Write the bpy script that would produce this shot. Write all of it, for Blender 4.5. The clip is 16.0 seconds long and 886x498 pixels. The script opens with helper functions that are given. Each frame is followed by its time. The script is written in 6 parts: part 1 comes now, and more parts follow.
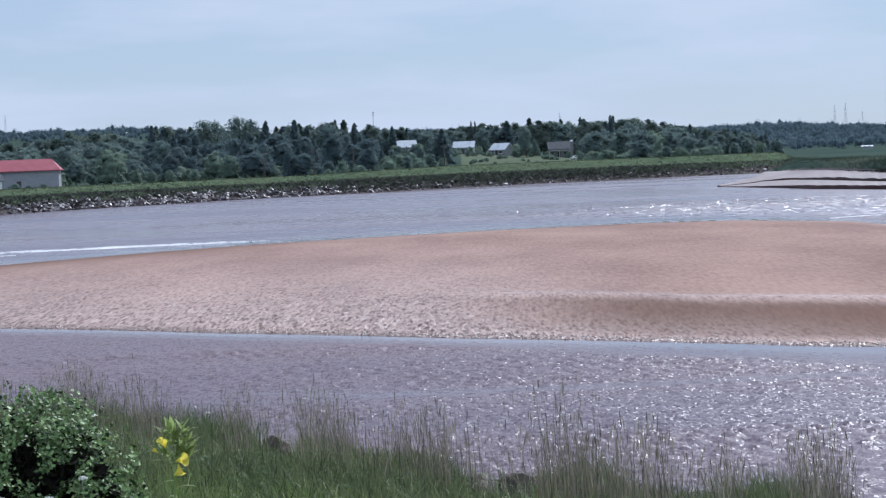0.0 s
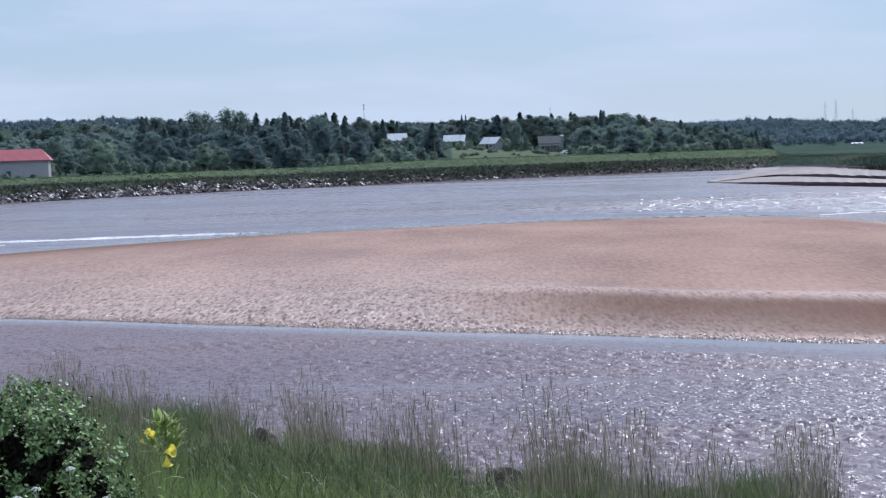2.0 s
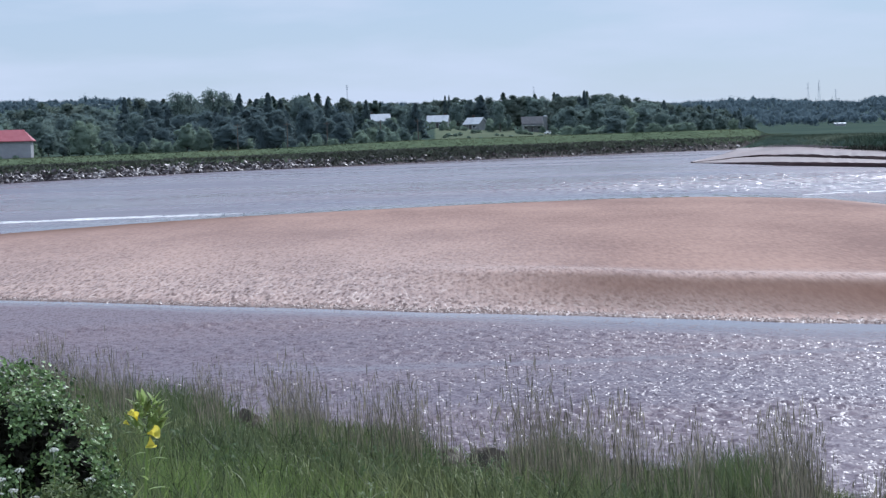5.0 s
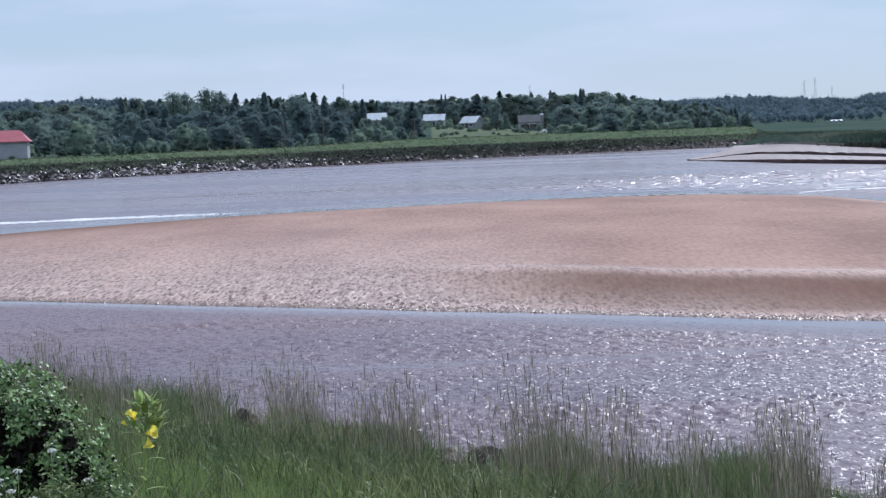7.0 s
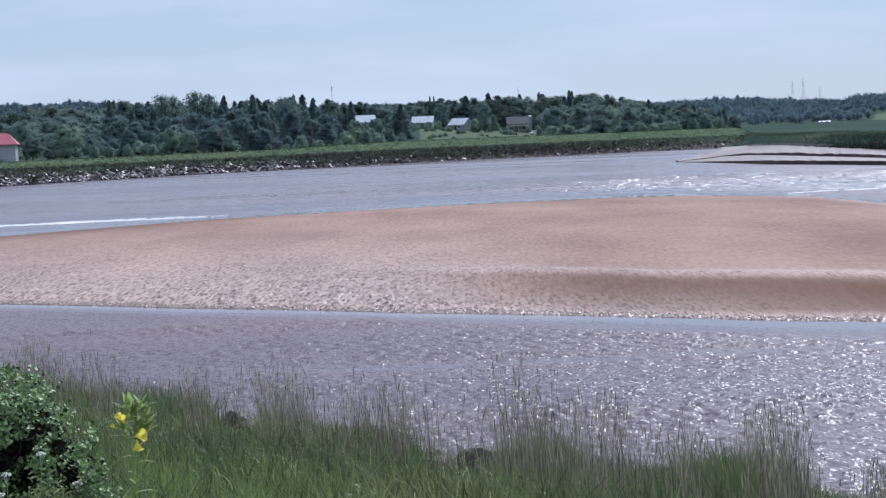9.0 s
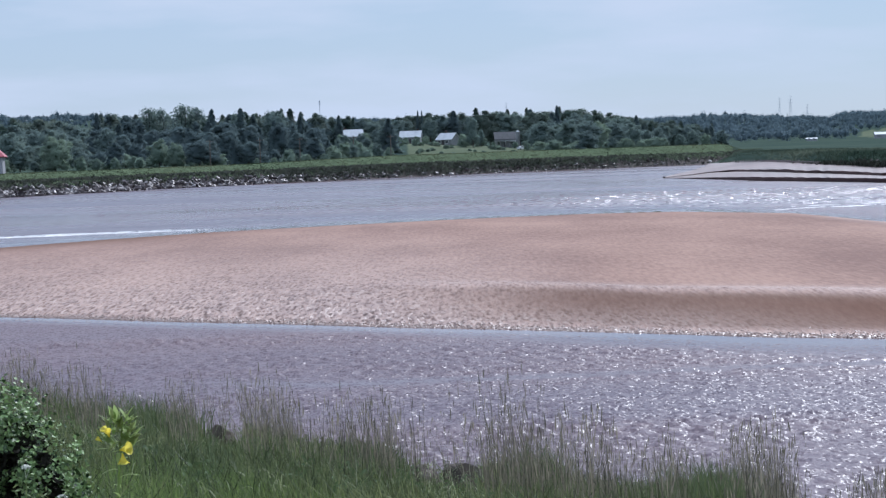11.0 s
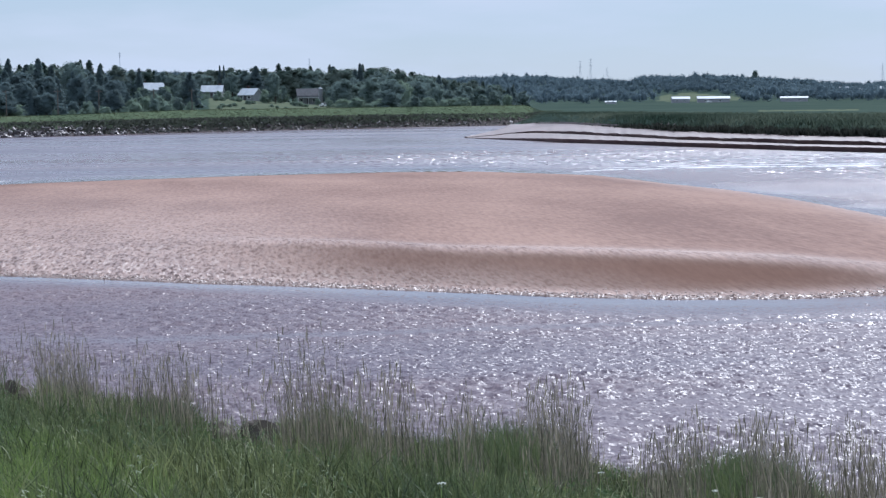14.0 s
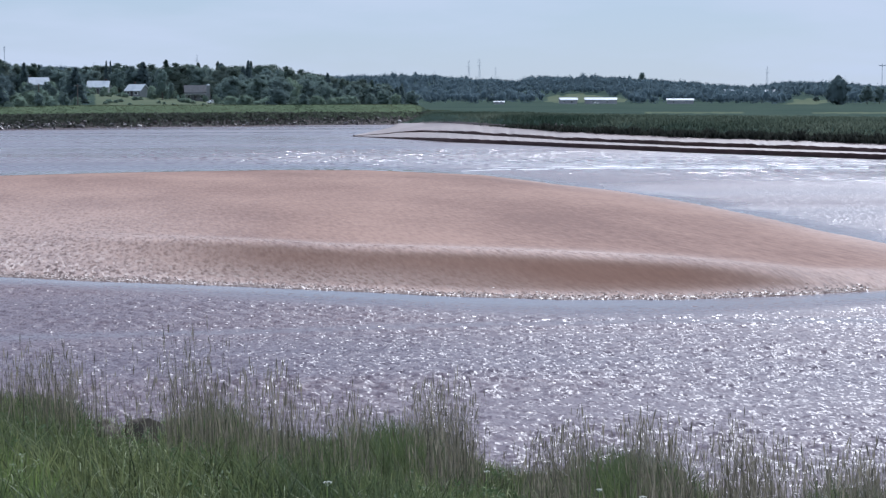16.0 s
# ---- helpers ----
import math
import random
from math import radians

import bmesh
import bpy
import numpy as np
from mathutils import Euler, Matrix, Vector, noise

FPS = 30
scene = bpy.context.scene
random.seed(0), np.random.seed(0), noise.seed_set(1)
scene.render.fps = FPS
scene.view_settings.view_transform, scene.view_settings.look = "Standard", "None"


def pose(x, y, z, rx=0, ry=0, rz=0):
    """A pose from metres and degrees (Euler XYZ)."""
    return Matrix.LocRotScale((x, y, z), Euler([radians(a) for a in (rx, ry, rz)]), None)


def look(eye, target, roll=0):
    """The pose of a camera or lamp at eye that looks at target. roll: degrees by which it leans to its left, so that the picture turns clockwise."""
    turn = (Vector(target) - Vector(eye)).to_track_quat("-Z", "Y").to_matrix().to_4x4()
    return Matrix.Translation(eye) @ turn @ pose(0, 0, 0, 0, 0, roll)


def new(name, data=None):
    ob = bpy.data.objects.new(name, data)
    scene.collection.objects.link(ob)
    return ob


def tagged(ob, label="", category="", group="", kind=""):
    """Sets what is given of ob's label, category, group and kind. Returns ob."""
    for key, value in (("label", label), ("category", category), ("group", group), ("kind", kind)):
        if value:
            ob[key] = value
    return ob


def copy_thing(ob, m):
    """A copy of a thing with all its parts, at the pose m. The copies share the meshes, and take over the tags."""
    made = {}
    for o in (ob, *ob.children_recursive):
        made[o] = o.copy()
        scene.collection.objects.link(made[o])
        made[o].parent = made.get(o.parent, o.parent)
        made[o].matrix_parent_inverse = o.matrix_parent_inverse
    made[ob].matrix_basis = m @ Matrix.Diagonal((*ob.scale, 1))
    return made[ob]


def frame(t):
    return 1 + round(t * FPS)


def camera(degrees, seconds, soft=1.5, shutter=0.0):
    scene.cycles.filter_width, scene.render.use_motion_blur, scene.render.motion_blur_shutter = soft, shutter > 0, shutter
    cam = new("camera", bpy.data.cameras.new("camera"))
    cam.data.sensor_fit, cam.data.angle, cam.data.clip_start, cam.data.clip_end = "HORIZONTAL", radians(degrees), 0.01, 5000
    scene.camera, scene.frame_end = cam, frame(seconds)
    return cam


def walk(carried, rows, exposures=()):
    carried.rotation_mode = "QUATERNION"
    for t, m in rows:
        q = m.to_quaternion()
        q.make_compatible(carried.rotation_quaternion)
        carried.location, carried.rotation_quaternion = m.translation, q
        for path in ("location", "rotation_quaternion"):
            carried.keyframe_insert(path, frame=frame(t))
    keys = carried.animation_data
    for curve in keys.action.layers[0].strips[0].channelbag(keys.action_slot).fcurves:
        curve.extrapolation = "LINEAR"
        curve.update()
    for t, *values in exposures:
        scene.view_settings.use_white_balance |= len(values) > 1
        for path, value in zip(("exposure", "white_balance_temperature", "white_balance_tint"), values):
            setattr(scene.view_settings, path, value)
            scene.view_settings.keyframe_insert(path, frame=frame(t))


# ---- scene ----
# ---- camera: it stands on the bank and turns ----
cam = camera(25.97, 16.0, soft=1.35)
PATH = [
    (0, (0.0, 0.0, 8.0), (-1.562, 99.879, 3.331), -2.270),
    (0.5, (0.0, 0.0, 8.0), (-1.219, 99.877, 3.201), -2.362),
    (1, (0.0, 0.0, 8.0), (-1.032, 99.878, 3.168), -2.114),
    (1.5, (0.0, 0.0, 8.0), (-1.099, 99.880, 3.231), -1.863),
    (2, (0.0, 0.0, 8.0), (-1.033, 99.868, 2.976), -1.772),
    (2.5, (0.0, 0.0, 8.0), (-0.801, 99.830, 2.230), -1.801),
    (3, (0.0, 0.0, 8.0), (-0.591, 99.792, 1.575), -1.772),
    (3.5, (0.0, 0.0, 8.0), (-0.391, 99.801, 1.708), -1.625),
    (4, (0.0, 0.0, 8.0), (-0.355, 99.820, 2.016), -1.730),
    (4.2, (0.0, 0.0, 8.0), (-0.295, 99.820, 2.016), -1.750),
    (6.3, (0.0, 0.0, 8.0), (-0.118, 99.810, 1.776), -1.930),
    (6.5, (0.0, 0.0, 8.0), (-0.059, 99.812, 1.864), -1.939),
    (7, (0.0, 0.0, 8.0), (-0.054, 99.812, 1.869), -2.067),
    (7.5, (0.0, 0.0, 8.0), (-0.115, 99.791, 1.537), -2.276),
    (8, (0.0, 0.0, 8.0), (-0.000, 99.771, 1.230), -2.188),
    (8.5, (0.0, 0.0, 8.0), (0.224, 99.788, 1.494), -2.095),
    (9, (0.0, 0.0, 8.0), (0.527, 99.816, 1.952), -2.208),
    (9.2, (0.0, 0.0, 8.0), (0.647, 99.816, 1.980), -2.180),
    (11.3, (0.0, 0.0, 8.0), (1.464, 99.842, 2.730), -1.750),
    (11.5, (0.0, 0.0, 8.0), (1.699, 99.840, 2.612), -1.661),
    (12, (0.0, 0.0, 8.0), (2.849, 99.730, 1.231), -1.328),
    (12.5, (0.0, 0.0, 8.0), (5.855, 99.495, -0.148), -0.553),
    (13, (0.0, 0.0, 8.0), (9.032, 99.256, -0.171), -0.906),
    (13.5, (0.0, 0.0, 8.0), (10.488, 99.157, 0.391), -1.047),
    (14, (0.0, 0.0, 8.0), (11.498, 99.035, 0.264), -0.662),
    (14.5, (0.0, 0.0, 8.0), (11.603, 99.048, 0.587), -0.542),
    (15, (0.0, 0.0, 8.0), (12.157, 99.034, 1.329), -0.482),
    (15.5, (0.0, 0.0, 8.0), (14.095, 98.756, 1.028), -0.204),
    (16, (0.0, 0.0, 8.0), (17.282, 98.184, 0.171), -0.000),
]
walk(cam, [(t, look(eye, target, roll)) for t, eye, target, roll in PATH], [(0, 0.0, 5520, 12), (3, 0.05, 5520, 12), (9, 0.05, 5520, 12), (11.5, 0.01, 5520, 12), (12, 0.05, 5520, 12), (13, 0.10, 5520, 12), (14, 0.04, 5520, 12), (16, -0.03, 5520, 12)])


# ---- daylight: sun ahead to the right, thin bright sky ----
SUN_AZ, SUN_EL = radians(26), radians(43)
world = bpy.data.worlds.new("sky")
scene.world = world
world.use_nodes = True
wn, wl = world.node_tree.nodes, world.node_tree.links
wn.clear()
sky = wn.new("ShaderNodeTexSky")
sky.sky_type, sky.sun_disc = "NISHITA", False
sky.sun_elevation, sky.sun_rotation = SUN_EL, SUN_AZ
sky.air_density, sky.dust_density, sky.ozone_density = 1.0, 0.3, 3.0
wtc = wn.new("ShaderNodeTexCoord")
wmap = wn.new("ShaderNodeMapping")
wmap.inputs["Scale"].default_value = (2.6, 2.6, 13.0)
wno = wn.new("ShaderNodeTexNoise")
wno.inputs["Scale"].default_value, wno.inputs["Detail"].default_value = 2.4, 7.0
wramp = wn.new("ShaderNodeMapRange")
wramp.inputs["From Min"].default_value, wramp.inputs["From Max"].default_value = 0.5, 0.78
wramp.inputs["To Min"].default_value, wramp.inputs["To Max"].default_value = 0.78, 0.78
wmix = wn.new("ShaderNodeMix")
wmix.data_type = "RGBA"
wmix.inputs["B"].default_value = (5.9, 6.75, 7.65, 1)
wcl = wn.new("ShaderNodeMapRange")
wcl.inputs["From Min"].default_value, wcl.inputs["From Max"].default_value = 0.43, 0.64
wcl.inputs["To Max"].default_value = 0.9
wmix2 = wn.new("ShaderNodeMix")
wmix2.data_type = "RGBA"
wmix2.inputs["B"].default_value = (7.4, 7.9, 8.6, 1)
wbg = wn.new("ShaderNodeBackground")
wout = wn.new("ShaderNodeOutputWorld")
wsep = wn.new("ShaderNodeSeparateXYZ")
wup = wn.new("ShaderNodeMapRange")   # overhead sky, out of view, brightened to lift ambient light on shaded trees
wup.inputs["From Min"].default_value, wup.inputs["From Max"].default_value = 0.25, 0.7
wup.inputs["To Min"].default_value, wup.inputs["To Max"].default_value = 0.085, 0.135
wl.new(wtc.outputs["Generated"], wsep.inputs[0])
wl.new(wsep.outputs["Z"], wup.inputs["Value"])
wl.new(wup.outputs["Result"], wbg.inputs["Strength"])
wl.new(wtc.outputs["Generated"], wmap.inputs["Vector"])
wl.new(wmap.outputs["Vector"], wno.inputs["Vector"])
wl.new(wno.outputs["Fac"], wramp.inputs["Value"])
wl.new(wramp.outputs["Result"], wmix.inputs["Factor"])
wl.new(sky.outputs["Color"], wmix.inputs["A"])
wl.new(wno.outputs["Fac"], wcl.inputs["Value"])
wl.new(wcl.outputs["Result"], wmix2.inputs["Factor"])
wl.new(wmix.outputs["Result"], wmix2.inputs["A"])
wl.new(wmix2.outputs["Result"], wbg.inputs["Color"])
wl.new(wbg.outputs["Background"], wout.inputs["Surface"])

sun = new("sun", bpy.data.lights.new("sun", "SUN"))
sun.data.energy, sun.data.angle, sun.data.color = 4.0, radians(0.53), (1.0, 0.95, 0.88)
SUN_WAY = Vector((math.sin(SUN_AZ) * math.cos(SUN_EL), math.cos(SUN_AZ) * math.cos(SUN_EL), math.sin(SUN_EL)))
sun.matrix_world = look(SUN_WAY * 300, (0, 0, 0))
scene.view_settings.exposure = 0.0


# ---- materials ----
def material(name, rough=0.8, spec=0.3):
    m = bpy.data.materials.new(name)
    m.use_nodes = True
    p = m.node_tree.nodes["Principled BSDF"]
    p.inputs["Roughness"].default_value = rough
    p.inputs["Specular IOR Level"].default_value = spec
    return m, m.node_tree.nodes, m.node_tree.links, p


def coords(nodes, links, scale=(1, 1, 1), turn=0.0):
    tc, mp = nodes.new("ShaderNodeTexCoord"), nodes.new("ShaderNodeMapping")
    mp.inputs["Scale"].default_value = scale
    mp.inputs["Rotation"].default_value = (0, 0, radians(turn))
    links.new(tc.outputs["Object"], mp.inputs["Vector"])
    return mp.outputs["Vector"]


def noise_tex(nodes, links, vec, scale, detail=4.0, rough=0.55, distort=0.0):
    n = nodes.new("ShaderNodeTexNoise")
    n.inputs["Scale"].default_value, n.inputs["Detail"].default_value = scale, detail
    n.inputs["Roughness"].default_value, n.inputs["Distortion"].default_value = rough, distort
    links.new(vec, n.inputs["Vector"])
    return n.outputs["Fac"]


def ramp(nodes, links, fac, *stops):
    r = nodes.new("ShaderNodeValToRGB")
    while len(r.color_ramp.elements) < len(stops):
        r.color_ramp.elements.new(0.5)
    for e, (pos, col) in zip(r.color_ramp.elements, stops):
        e.position, e.color = pos, (*col, 1)
    links.new(fac, r.inputs["Fac"])
    return r.outputs["Color"]


def mixed(nodes, links, fac, a, b, mode="MIX"):
    m = nodes.new("ShaderNodeMix")
    m.data_type, m.blend_type = "RGBA", mode
    for key, v in (("Factor", fac), ("A", a), ("B", b)):
        if isinstance(v, (int, float)):
            m.inputs[key].default_value = v
        elif isinstance(v, tuple):
            m.inputs[key].default_value = (*v, 1)
        else:
            links.new(v, m.inputs[key])
    return m.outputs["Result"]


def maths(nodes, links, op, a, b=0.0, c=None):
    m = nodes.new("ShaderNodeMath")
    m.operation = op
    for i, v in enumerate((a, b, c)):
        if v is None:
            continue
        if isinstance(v, (int, float)):
            m.inputs[i].default_value = v
        else:
            links.new(v, m.inputs[i])
    return m.outputs[0]


def bump(nodes, links, p, height, strength, distance):
    b = nodes.new("ShaderNodeBump")
    b.inputs["Strength"].default_value, b.inputs["Distance"].default_value = strength, distance
    links.new(height, b.inputs["Height"])
    links.new(b.outputs["Normal"], p.inputs["Normal"])


def rippled(nodes, links, p, layers, amount):
    """Tilt the surface by layers of (vector, scale, detail, slope), each times amount or its own."""
    total = None
    for vec, scale, detail, slope, *own in layers:
        t = nodes.new("ShaderNodeTexNoise")
        t.inputs["Scale"].default_value, t.inputs["Detail"].default_value = scale, detail
        links.new(vec, t.inputs["Vector"])
        s1 = nodes.new("ShaderNodeVectorMath")
        s1.operation = "SUBTRACT"
        links.new(t.outputs["Color"], s1.inputs[0])
        s1.inputs[1].default_value = (0.5, 0.5, 0.5)
        s2 = nodes.new("ShaderNodeVectorMath")
        s2.operation = "MULTIPLY"
        links.new(s1.outputs[0], s2.inputs[0])
        s2.inputs[1].default_value = (slope, slope, 0.0)
        sc = nodes.new("ShaderNodeVectorMath")
        sc.operation = "SCALE"
        links.new(s2.outputs[0], sc.inputs[0])
        links.new(own[0] if own else amount, sc.inputs["Scale"])
        s2 = sc
        if total is None:
            total = s2.outputs[0]
        else:
            ad = nodes.new("ShaderNodeVectorMath")
            links.new(total, ad.inputs[0])
            links.new(s2.outputs[0], ad.inputs[1])
            total = ad.outputs[0]
    g = nodes.new("ShaderNodeNewGeometry")
    ad = nodes.new("ShaderNodeVectorMath")
    links.new(total, ad.inputs[0])
    links.new(g.outputs["Normal"], ad.inputs[1])
    no = nodes.new("ShaderNodeVectorMath")
    no.operation = "NORMALIZE"
    links.new(ad.outputs[0], no.inputs[0])
    links.new(no.outputs[0], p.inputs["Normal"])


def plain(name, dark, light, scale, rough=0.8, spec=0.3, bumps=0.0, per_object=0.0, metal=0.0):
    """A surface with two scales of variation between two colours."""
    m, n, l, p = material(name, rough, spec)
    v = coords(n, l)
    fine, wide = noise_tex(n, l, v, scale, 5), noise_tex(n, l, v, scale * 0.13, 3)
    f = maths(n, l, "ADD", maths(n, l, "MULTIPLY", fine, 0.6), maths(n, l, "MULTIPLY", wide, 0.4))
    if per_object:
        oi = n.new("ShaderNodeObjectInfo")
        f = maths(n, l, "ADD", f, maths(n, l, "MULTIPLY", maths(n, l, "SUBTRACT", oi.outputs["Random"], 0.5), per_object))
    l.new(ramp(n, l, f, (0.3, dark), (0.7, light)), p.inputs["Base Color"])
    p.inputs["Metallic"].default_value = metal
    if bumps:
        bump(n, l, p, fine, 0.6, bumps)
    return m


def foliage(name, dark, light, rough=0.55, spec=0.3, through_light=0.25, single=0.65, patch=0.0):
    """Leaves: each one its own tone, letting some light through."""
    m, n, l, p = material(name, rough, spec)
    g = n.new("ShaderNodeNewGeometry")
    oi = n.new("ShaderNodeObjectInfo")
    f = maths(n, l, "ADD", maths(n, l, "MULTIPLY", g.outputs["Random Per Island"], single), maths(n, l, "MULTIPLY", oi.outputs["Random"], 1 - single))
    col = ramp(n, l, f, (0.0, dark), (1.0, light))
    if patch:
        spots = noise_tex(n, l, coords(n, l), patch, 4, 0.6)
        col = mixed(n, l, 1.0, col, ramp(n, l, spots, (0.34, (0.38, 0.46, 0.40)), (0.64, (1.25, 1.15, 1.0))), "MULTIPLY")
    l.new(col, p.inputs["Base Color"])
    tr = n.new("ShaderNodeBsdfTranslucent")
    l.new(col, tr.inputs["Color"])
    ms = n.new("ShaderNodeMixShader")
    ms.inputs[0].default_value = through_light
    l.new(p.outputs[0], ms.inputs[1])
    l.new(tr.outputs[0], ms.inputs[2])
    l.new(ms.outputs[0], n["Material Output"].inputs["Surface"])
    return m


# rippled sand, damp on its scoured slope
SAND, n, l, p = material("wet_sand", 0.5, 0.14)
v = coords(n, l)
wide = noise_tex(n, l, coords(n, l, (1, 0.35, 1)), 0.09, 4)
fine = noise_tex(n, l, coords(n, l, (2.6, 0.45, 1), 5), 1.3, 4)
tone = maths(n, l, "ADD", maths(n, l, "MULTIPLY", wide, 0.72), maths(n, l, "MULTIPLY", fine, 0.28))
at_rip, at_damp = n.new("ShaderNodeAttribute"), n.new("ShaderNodeAttribute")
at_rip.attribute_name, at_damp.attribute_name = "ripple", "damp"
tone = maths(n, l, "ADD", tone, maths(n, l, "MULTIPLY", maths(n, l, "SUBTRACT", fine, 0.5), 0.25))
dry = ramp(n, l, tone, (0.36, (0.230, 0.152, 0.128)), (0.64, (0.356, 0.240, 0.193)))
l.new(mixed(n, l, at_damp.outputs["Fac"], dry, (0.148, 0.087, 0.064)), p.inputs["Base Color"])
l.new(maths(n, l, "SUBTRACT", 0.72, maths(n, l, "MULTIPLY", at_rip.outputs["Fac"], 0.22)), p.inputs["Roughness"])
l.new(maths(n, l, "MAXIMUM", 0.0, maths(n, l, "MULTIPLY", maths(n, l, "SUBTRACT", at_rip.outputs["Fac"], 0.14), 0.22)), p.inputs["Specular IOR Level"])
rippled(n, l, p, ((coords(n, l, (4.0, 0.75, 1), 8), 1.5, 2.0, 3.6), (coords(n, l, (2.6, 0.5, 1), -8), 0.9, 1.0, 1.0)), at_rip.outputs["Fac"])

# silt-brown tidal water: wavelets near by, long current streaks and broken shallows further off
WATER, n, l, p = material("tidal_water", 0.2, 0.42)
p.inputs["IOR"].default_value = 1.33
stream = noise_tex(n, l, coords(n, l, (0.22, 1.0, 1), 6), 0.03, 5, 0.6)
streaks = noise_tex(n, l, coords(n, l, (0.06, 0.22, 1), 4), 0.13, 3, 0.6, 0.6)
broad = noise_tex(n, l, coords(n, l, (0.12, 1.0, 1), 8), 0.16, 3)
at_calm, at_riffle, at_open = (n.new("ShaderNodeAttribute") for _ in range(3))
at_calm.attribute_name, at_riffle.attribute_name, at_open.attribute_name = "calm", "riffle", "open_reach"
lively = maths(n, l, "MULTIPLY", maths(n, l, "SUBTRACT", 1.0, maths(n, l, "MULTIPLY", at_calm.outputs["Fac"], 0.97)),
               maths(n, l, "ADD", 0.6, maths(n, l, "MULTIPLY", broad, 0.85)))
lively = maths(n, l, "MULTIPLY", lively, maths(n, l, "ADD", 0.35, maths(n, l, "MULTIPLY", stream, 1.3)))
silt = ramp(n, l, maths(n, l, "ADD", maths(n, l, "MULTIPLY", stream, 0.5), maths(n, l, "MULTIPLY", streaks, 0.5)), (0.40, (0.168, 0.112, 0.114)), (0.58, (0.109, 0.086, 0.108)))
l.new(silt, p.inputs["Base Color"])
broken = ramp(n, l, noise_tex(n, l, coords(n, l, (0.5, 0.085, 1), 7), 0.9, 6, 0.68, 0.5), (0.30, (0, 0, 0)), (0.46, (1, 1, 1)))
rips = maths(n, l, "MULTIPLY", broken, at_riffle.outputs["Fac"])
glide = ramp(n, l, streaks, (0.40, (0, 0, 0)), (0.62, (1, 1, 1)))
rough = maths(n, l, "ADD", maths(n, l, "SUBTRACT", 0.41, maths(n, l, "MULTIPLY", at_calm.outputs["Fac"], 0.30)), maths(n, l, "MULTIPLY", at_open.outputs["Fac"], maths(n, l, "ADD", -0.12, maths(n, l, "MULTIPLY", glide, 0.22))))
l.new(maths(n, l, "ADD", maths(n, l, "ADD", 0.27, maths(n, l, "MULTIPLY", rips, 0.6)), maths(n, l, "MULTIPLY", at_calm.outputs["Fac"], 0.73)), p.inputs["Specular IOR Level"])
rough = maths(n, l, "ADD", rough, maths(n, l, "MULTIPLY", rips, -0.13))
l.new(rough, p.inputs["Roughness"])
rippled(n, l, p, ((coords(n, l, (0.9, 0.40, 1), -16), 11.0, 1.0, 1.4), (coords(n, l, (0.9, 0.5, 1), -22), 5.2, 1.0, 0.8), (coords(n, l, (1, 0.5, 1)), 0.12, 1.0, 0.10),
                  (coords(n, l, (1.6, 0.26, 1), 7), 0.9, 4.0, 4.6, rips)), lively)

MUD = plain("wet_mud", (0.056, 0.032, 0.031), (0.190, 0.125, 0.115), 0.16, 0.52, 0.36, 0.008)
SHORE = plain("silted_shore", (0.036, 0.028, 0.027), (0.080, 0.062, 0.058), 0.8, 0.9, 0.2, 0.1)
BED = plain("river_bed", (0.12, 0.08, 0.07), (0.2, 0.14, 0.12), 0.5)
DYKE = plain("dyke_turf", (0.075, 0.102, 0.062), (0.12, 0.15, 0.088), 0.5, 1.0, 0.0, 0.3)
FIELD, n, l, p = material("meadow", 1.0, 0.0)
v = coords(n, l)
at_pale = n.new("ShaderNodeAttribute")
at_pale.attribute_name = "pale"
tone = maths(n, l, "ADD", maths(n, l, "MULTIPLY", noise_tex(n, l, v, 0.05, 5), 0.6), maths(n, l, "MULTIPLY", noise_tex(n, l, v, 0.008, 3), 0.4))
rank = ramp(n, l, tone, (0.35, (0.040, 0.060, 0.050)), (0.65, (0.069, 0.092, 0.071)))
mown = ramp(n, l, tone, (0.3, (0.085, 0.106, 0.070)), (0.7, (0.135, 0.15, 0.10)))
ragged = maths(n, l, "ADD", at_pale.outputs["Fac"], maths(n, l, "MULTIPLY", maths(n, l, "SUBTRACT", noise_tex(n, l, v, 0.09, 4), 0.5), 0.9))
l.new(mixed(n, l, ramp(n, l, ragged, (0.35, (0, 0, 0)), (0.65, (1, 1, 1))), rank, mown), p.inputs["Base Color"])
BANK_SOIL = plain("bank_soil", (0.03, 0.045, 0.015), (0.08, 0.09, 0.035), 3.0, 0.95, 0.1, 0.05)


# ---- land and water ----
def along(az, table):
    return np.interp(az, [a for a, _ in table], [d for _, d in table])


BANK_EDGE = [(-180, 45), (-30, 50), (-12, 42), (-6, 36), (0, 31.5), (6, 28.5), (13, 26), (24, 23.5), (40, 22), (180, 45)]
BAR_FRONT = [(-40, 128), (-14, 104), (-7.45, 93.4), (-0.7, 85.6), (6, 80.3), (10.3, 77.3), (13.6, 76.3), (17, 76.7), (20.3, 79), (23, 82), (27, 95), (40, 120)]
BAR_BACK = [(-40, 160), (-14, 177), (-10, 188), (-6.1, 198), (0.6, 209), (5, 214), (7.7, 213), (11.1, 200), (13.3, 179), (15.3, 165), (18.6, 137), (21.1, 118), (23, 108), (27, 95), (40, 60)]
FAR_WATER = [(-60, 330), (-30, 350), (-13.8, 415), (-7.3, 472), (-2.6, 508), (2.7, 548), (7.5, 580), (9.5, 605), (40, 800)]
MUD_FOOT = [(7.0, 430), (7.36, 402), (10.25, 350), (13.6, 314.6), (17, 286.6), (20.2, 269.4), (23, 257), (30, 235), (60, 200)]
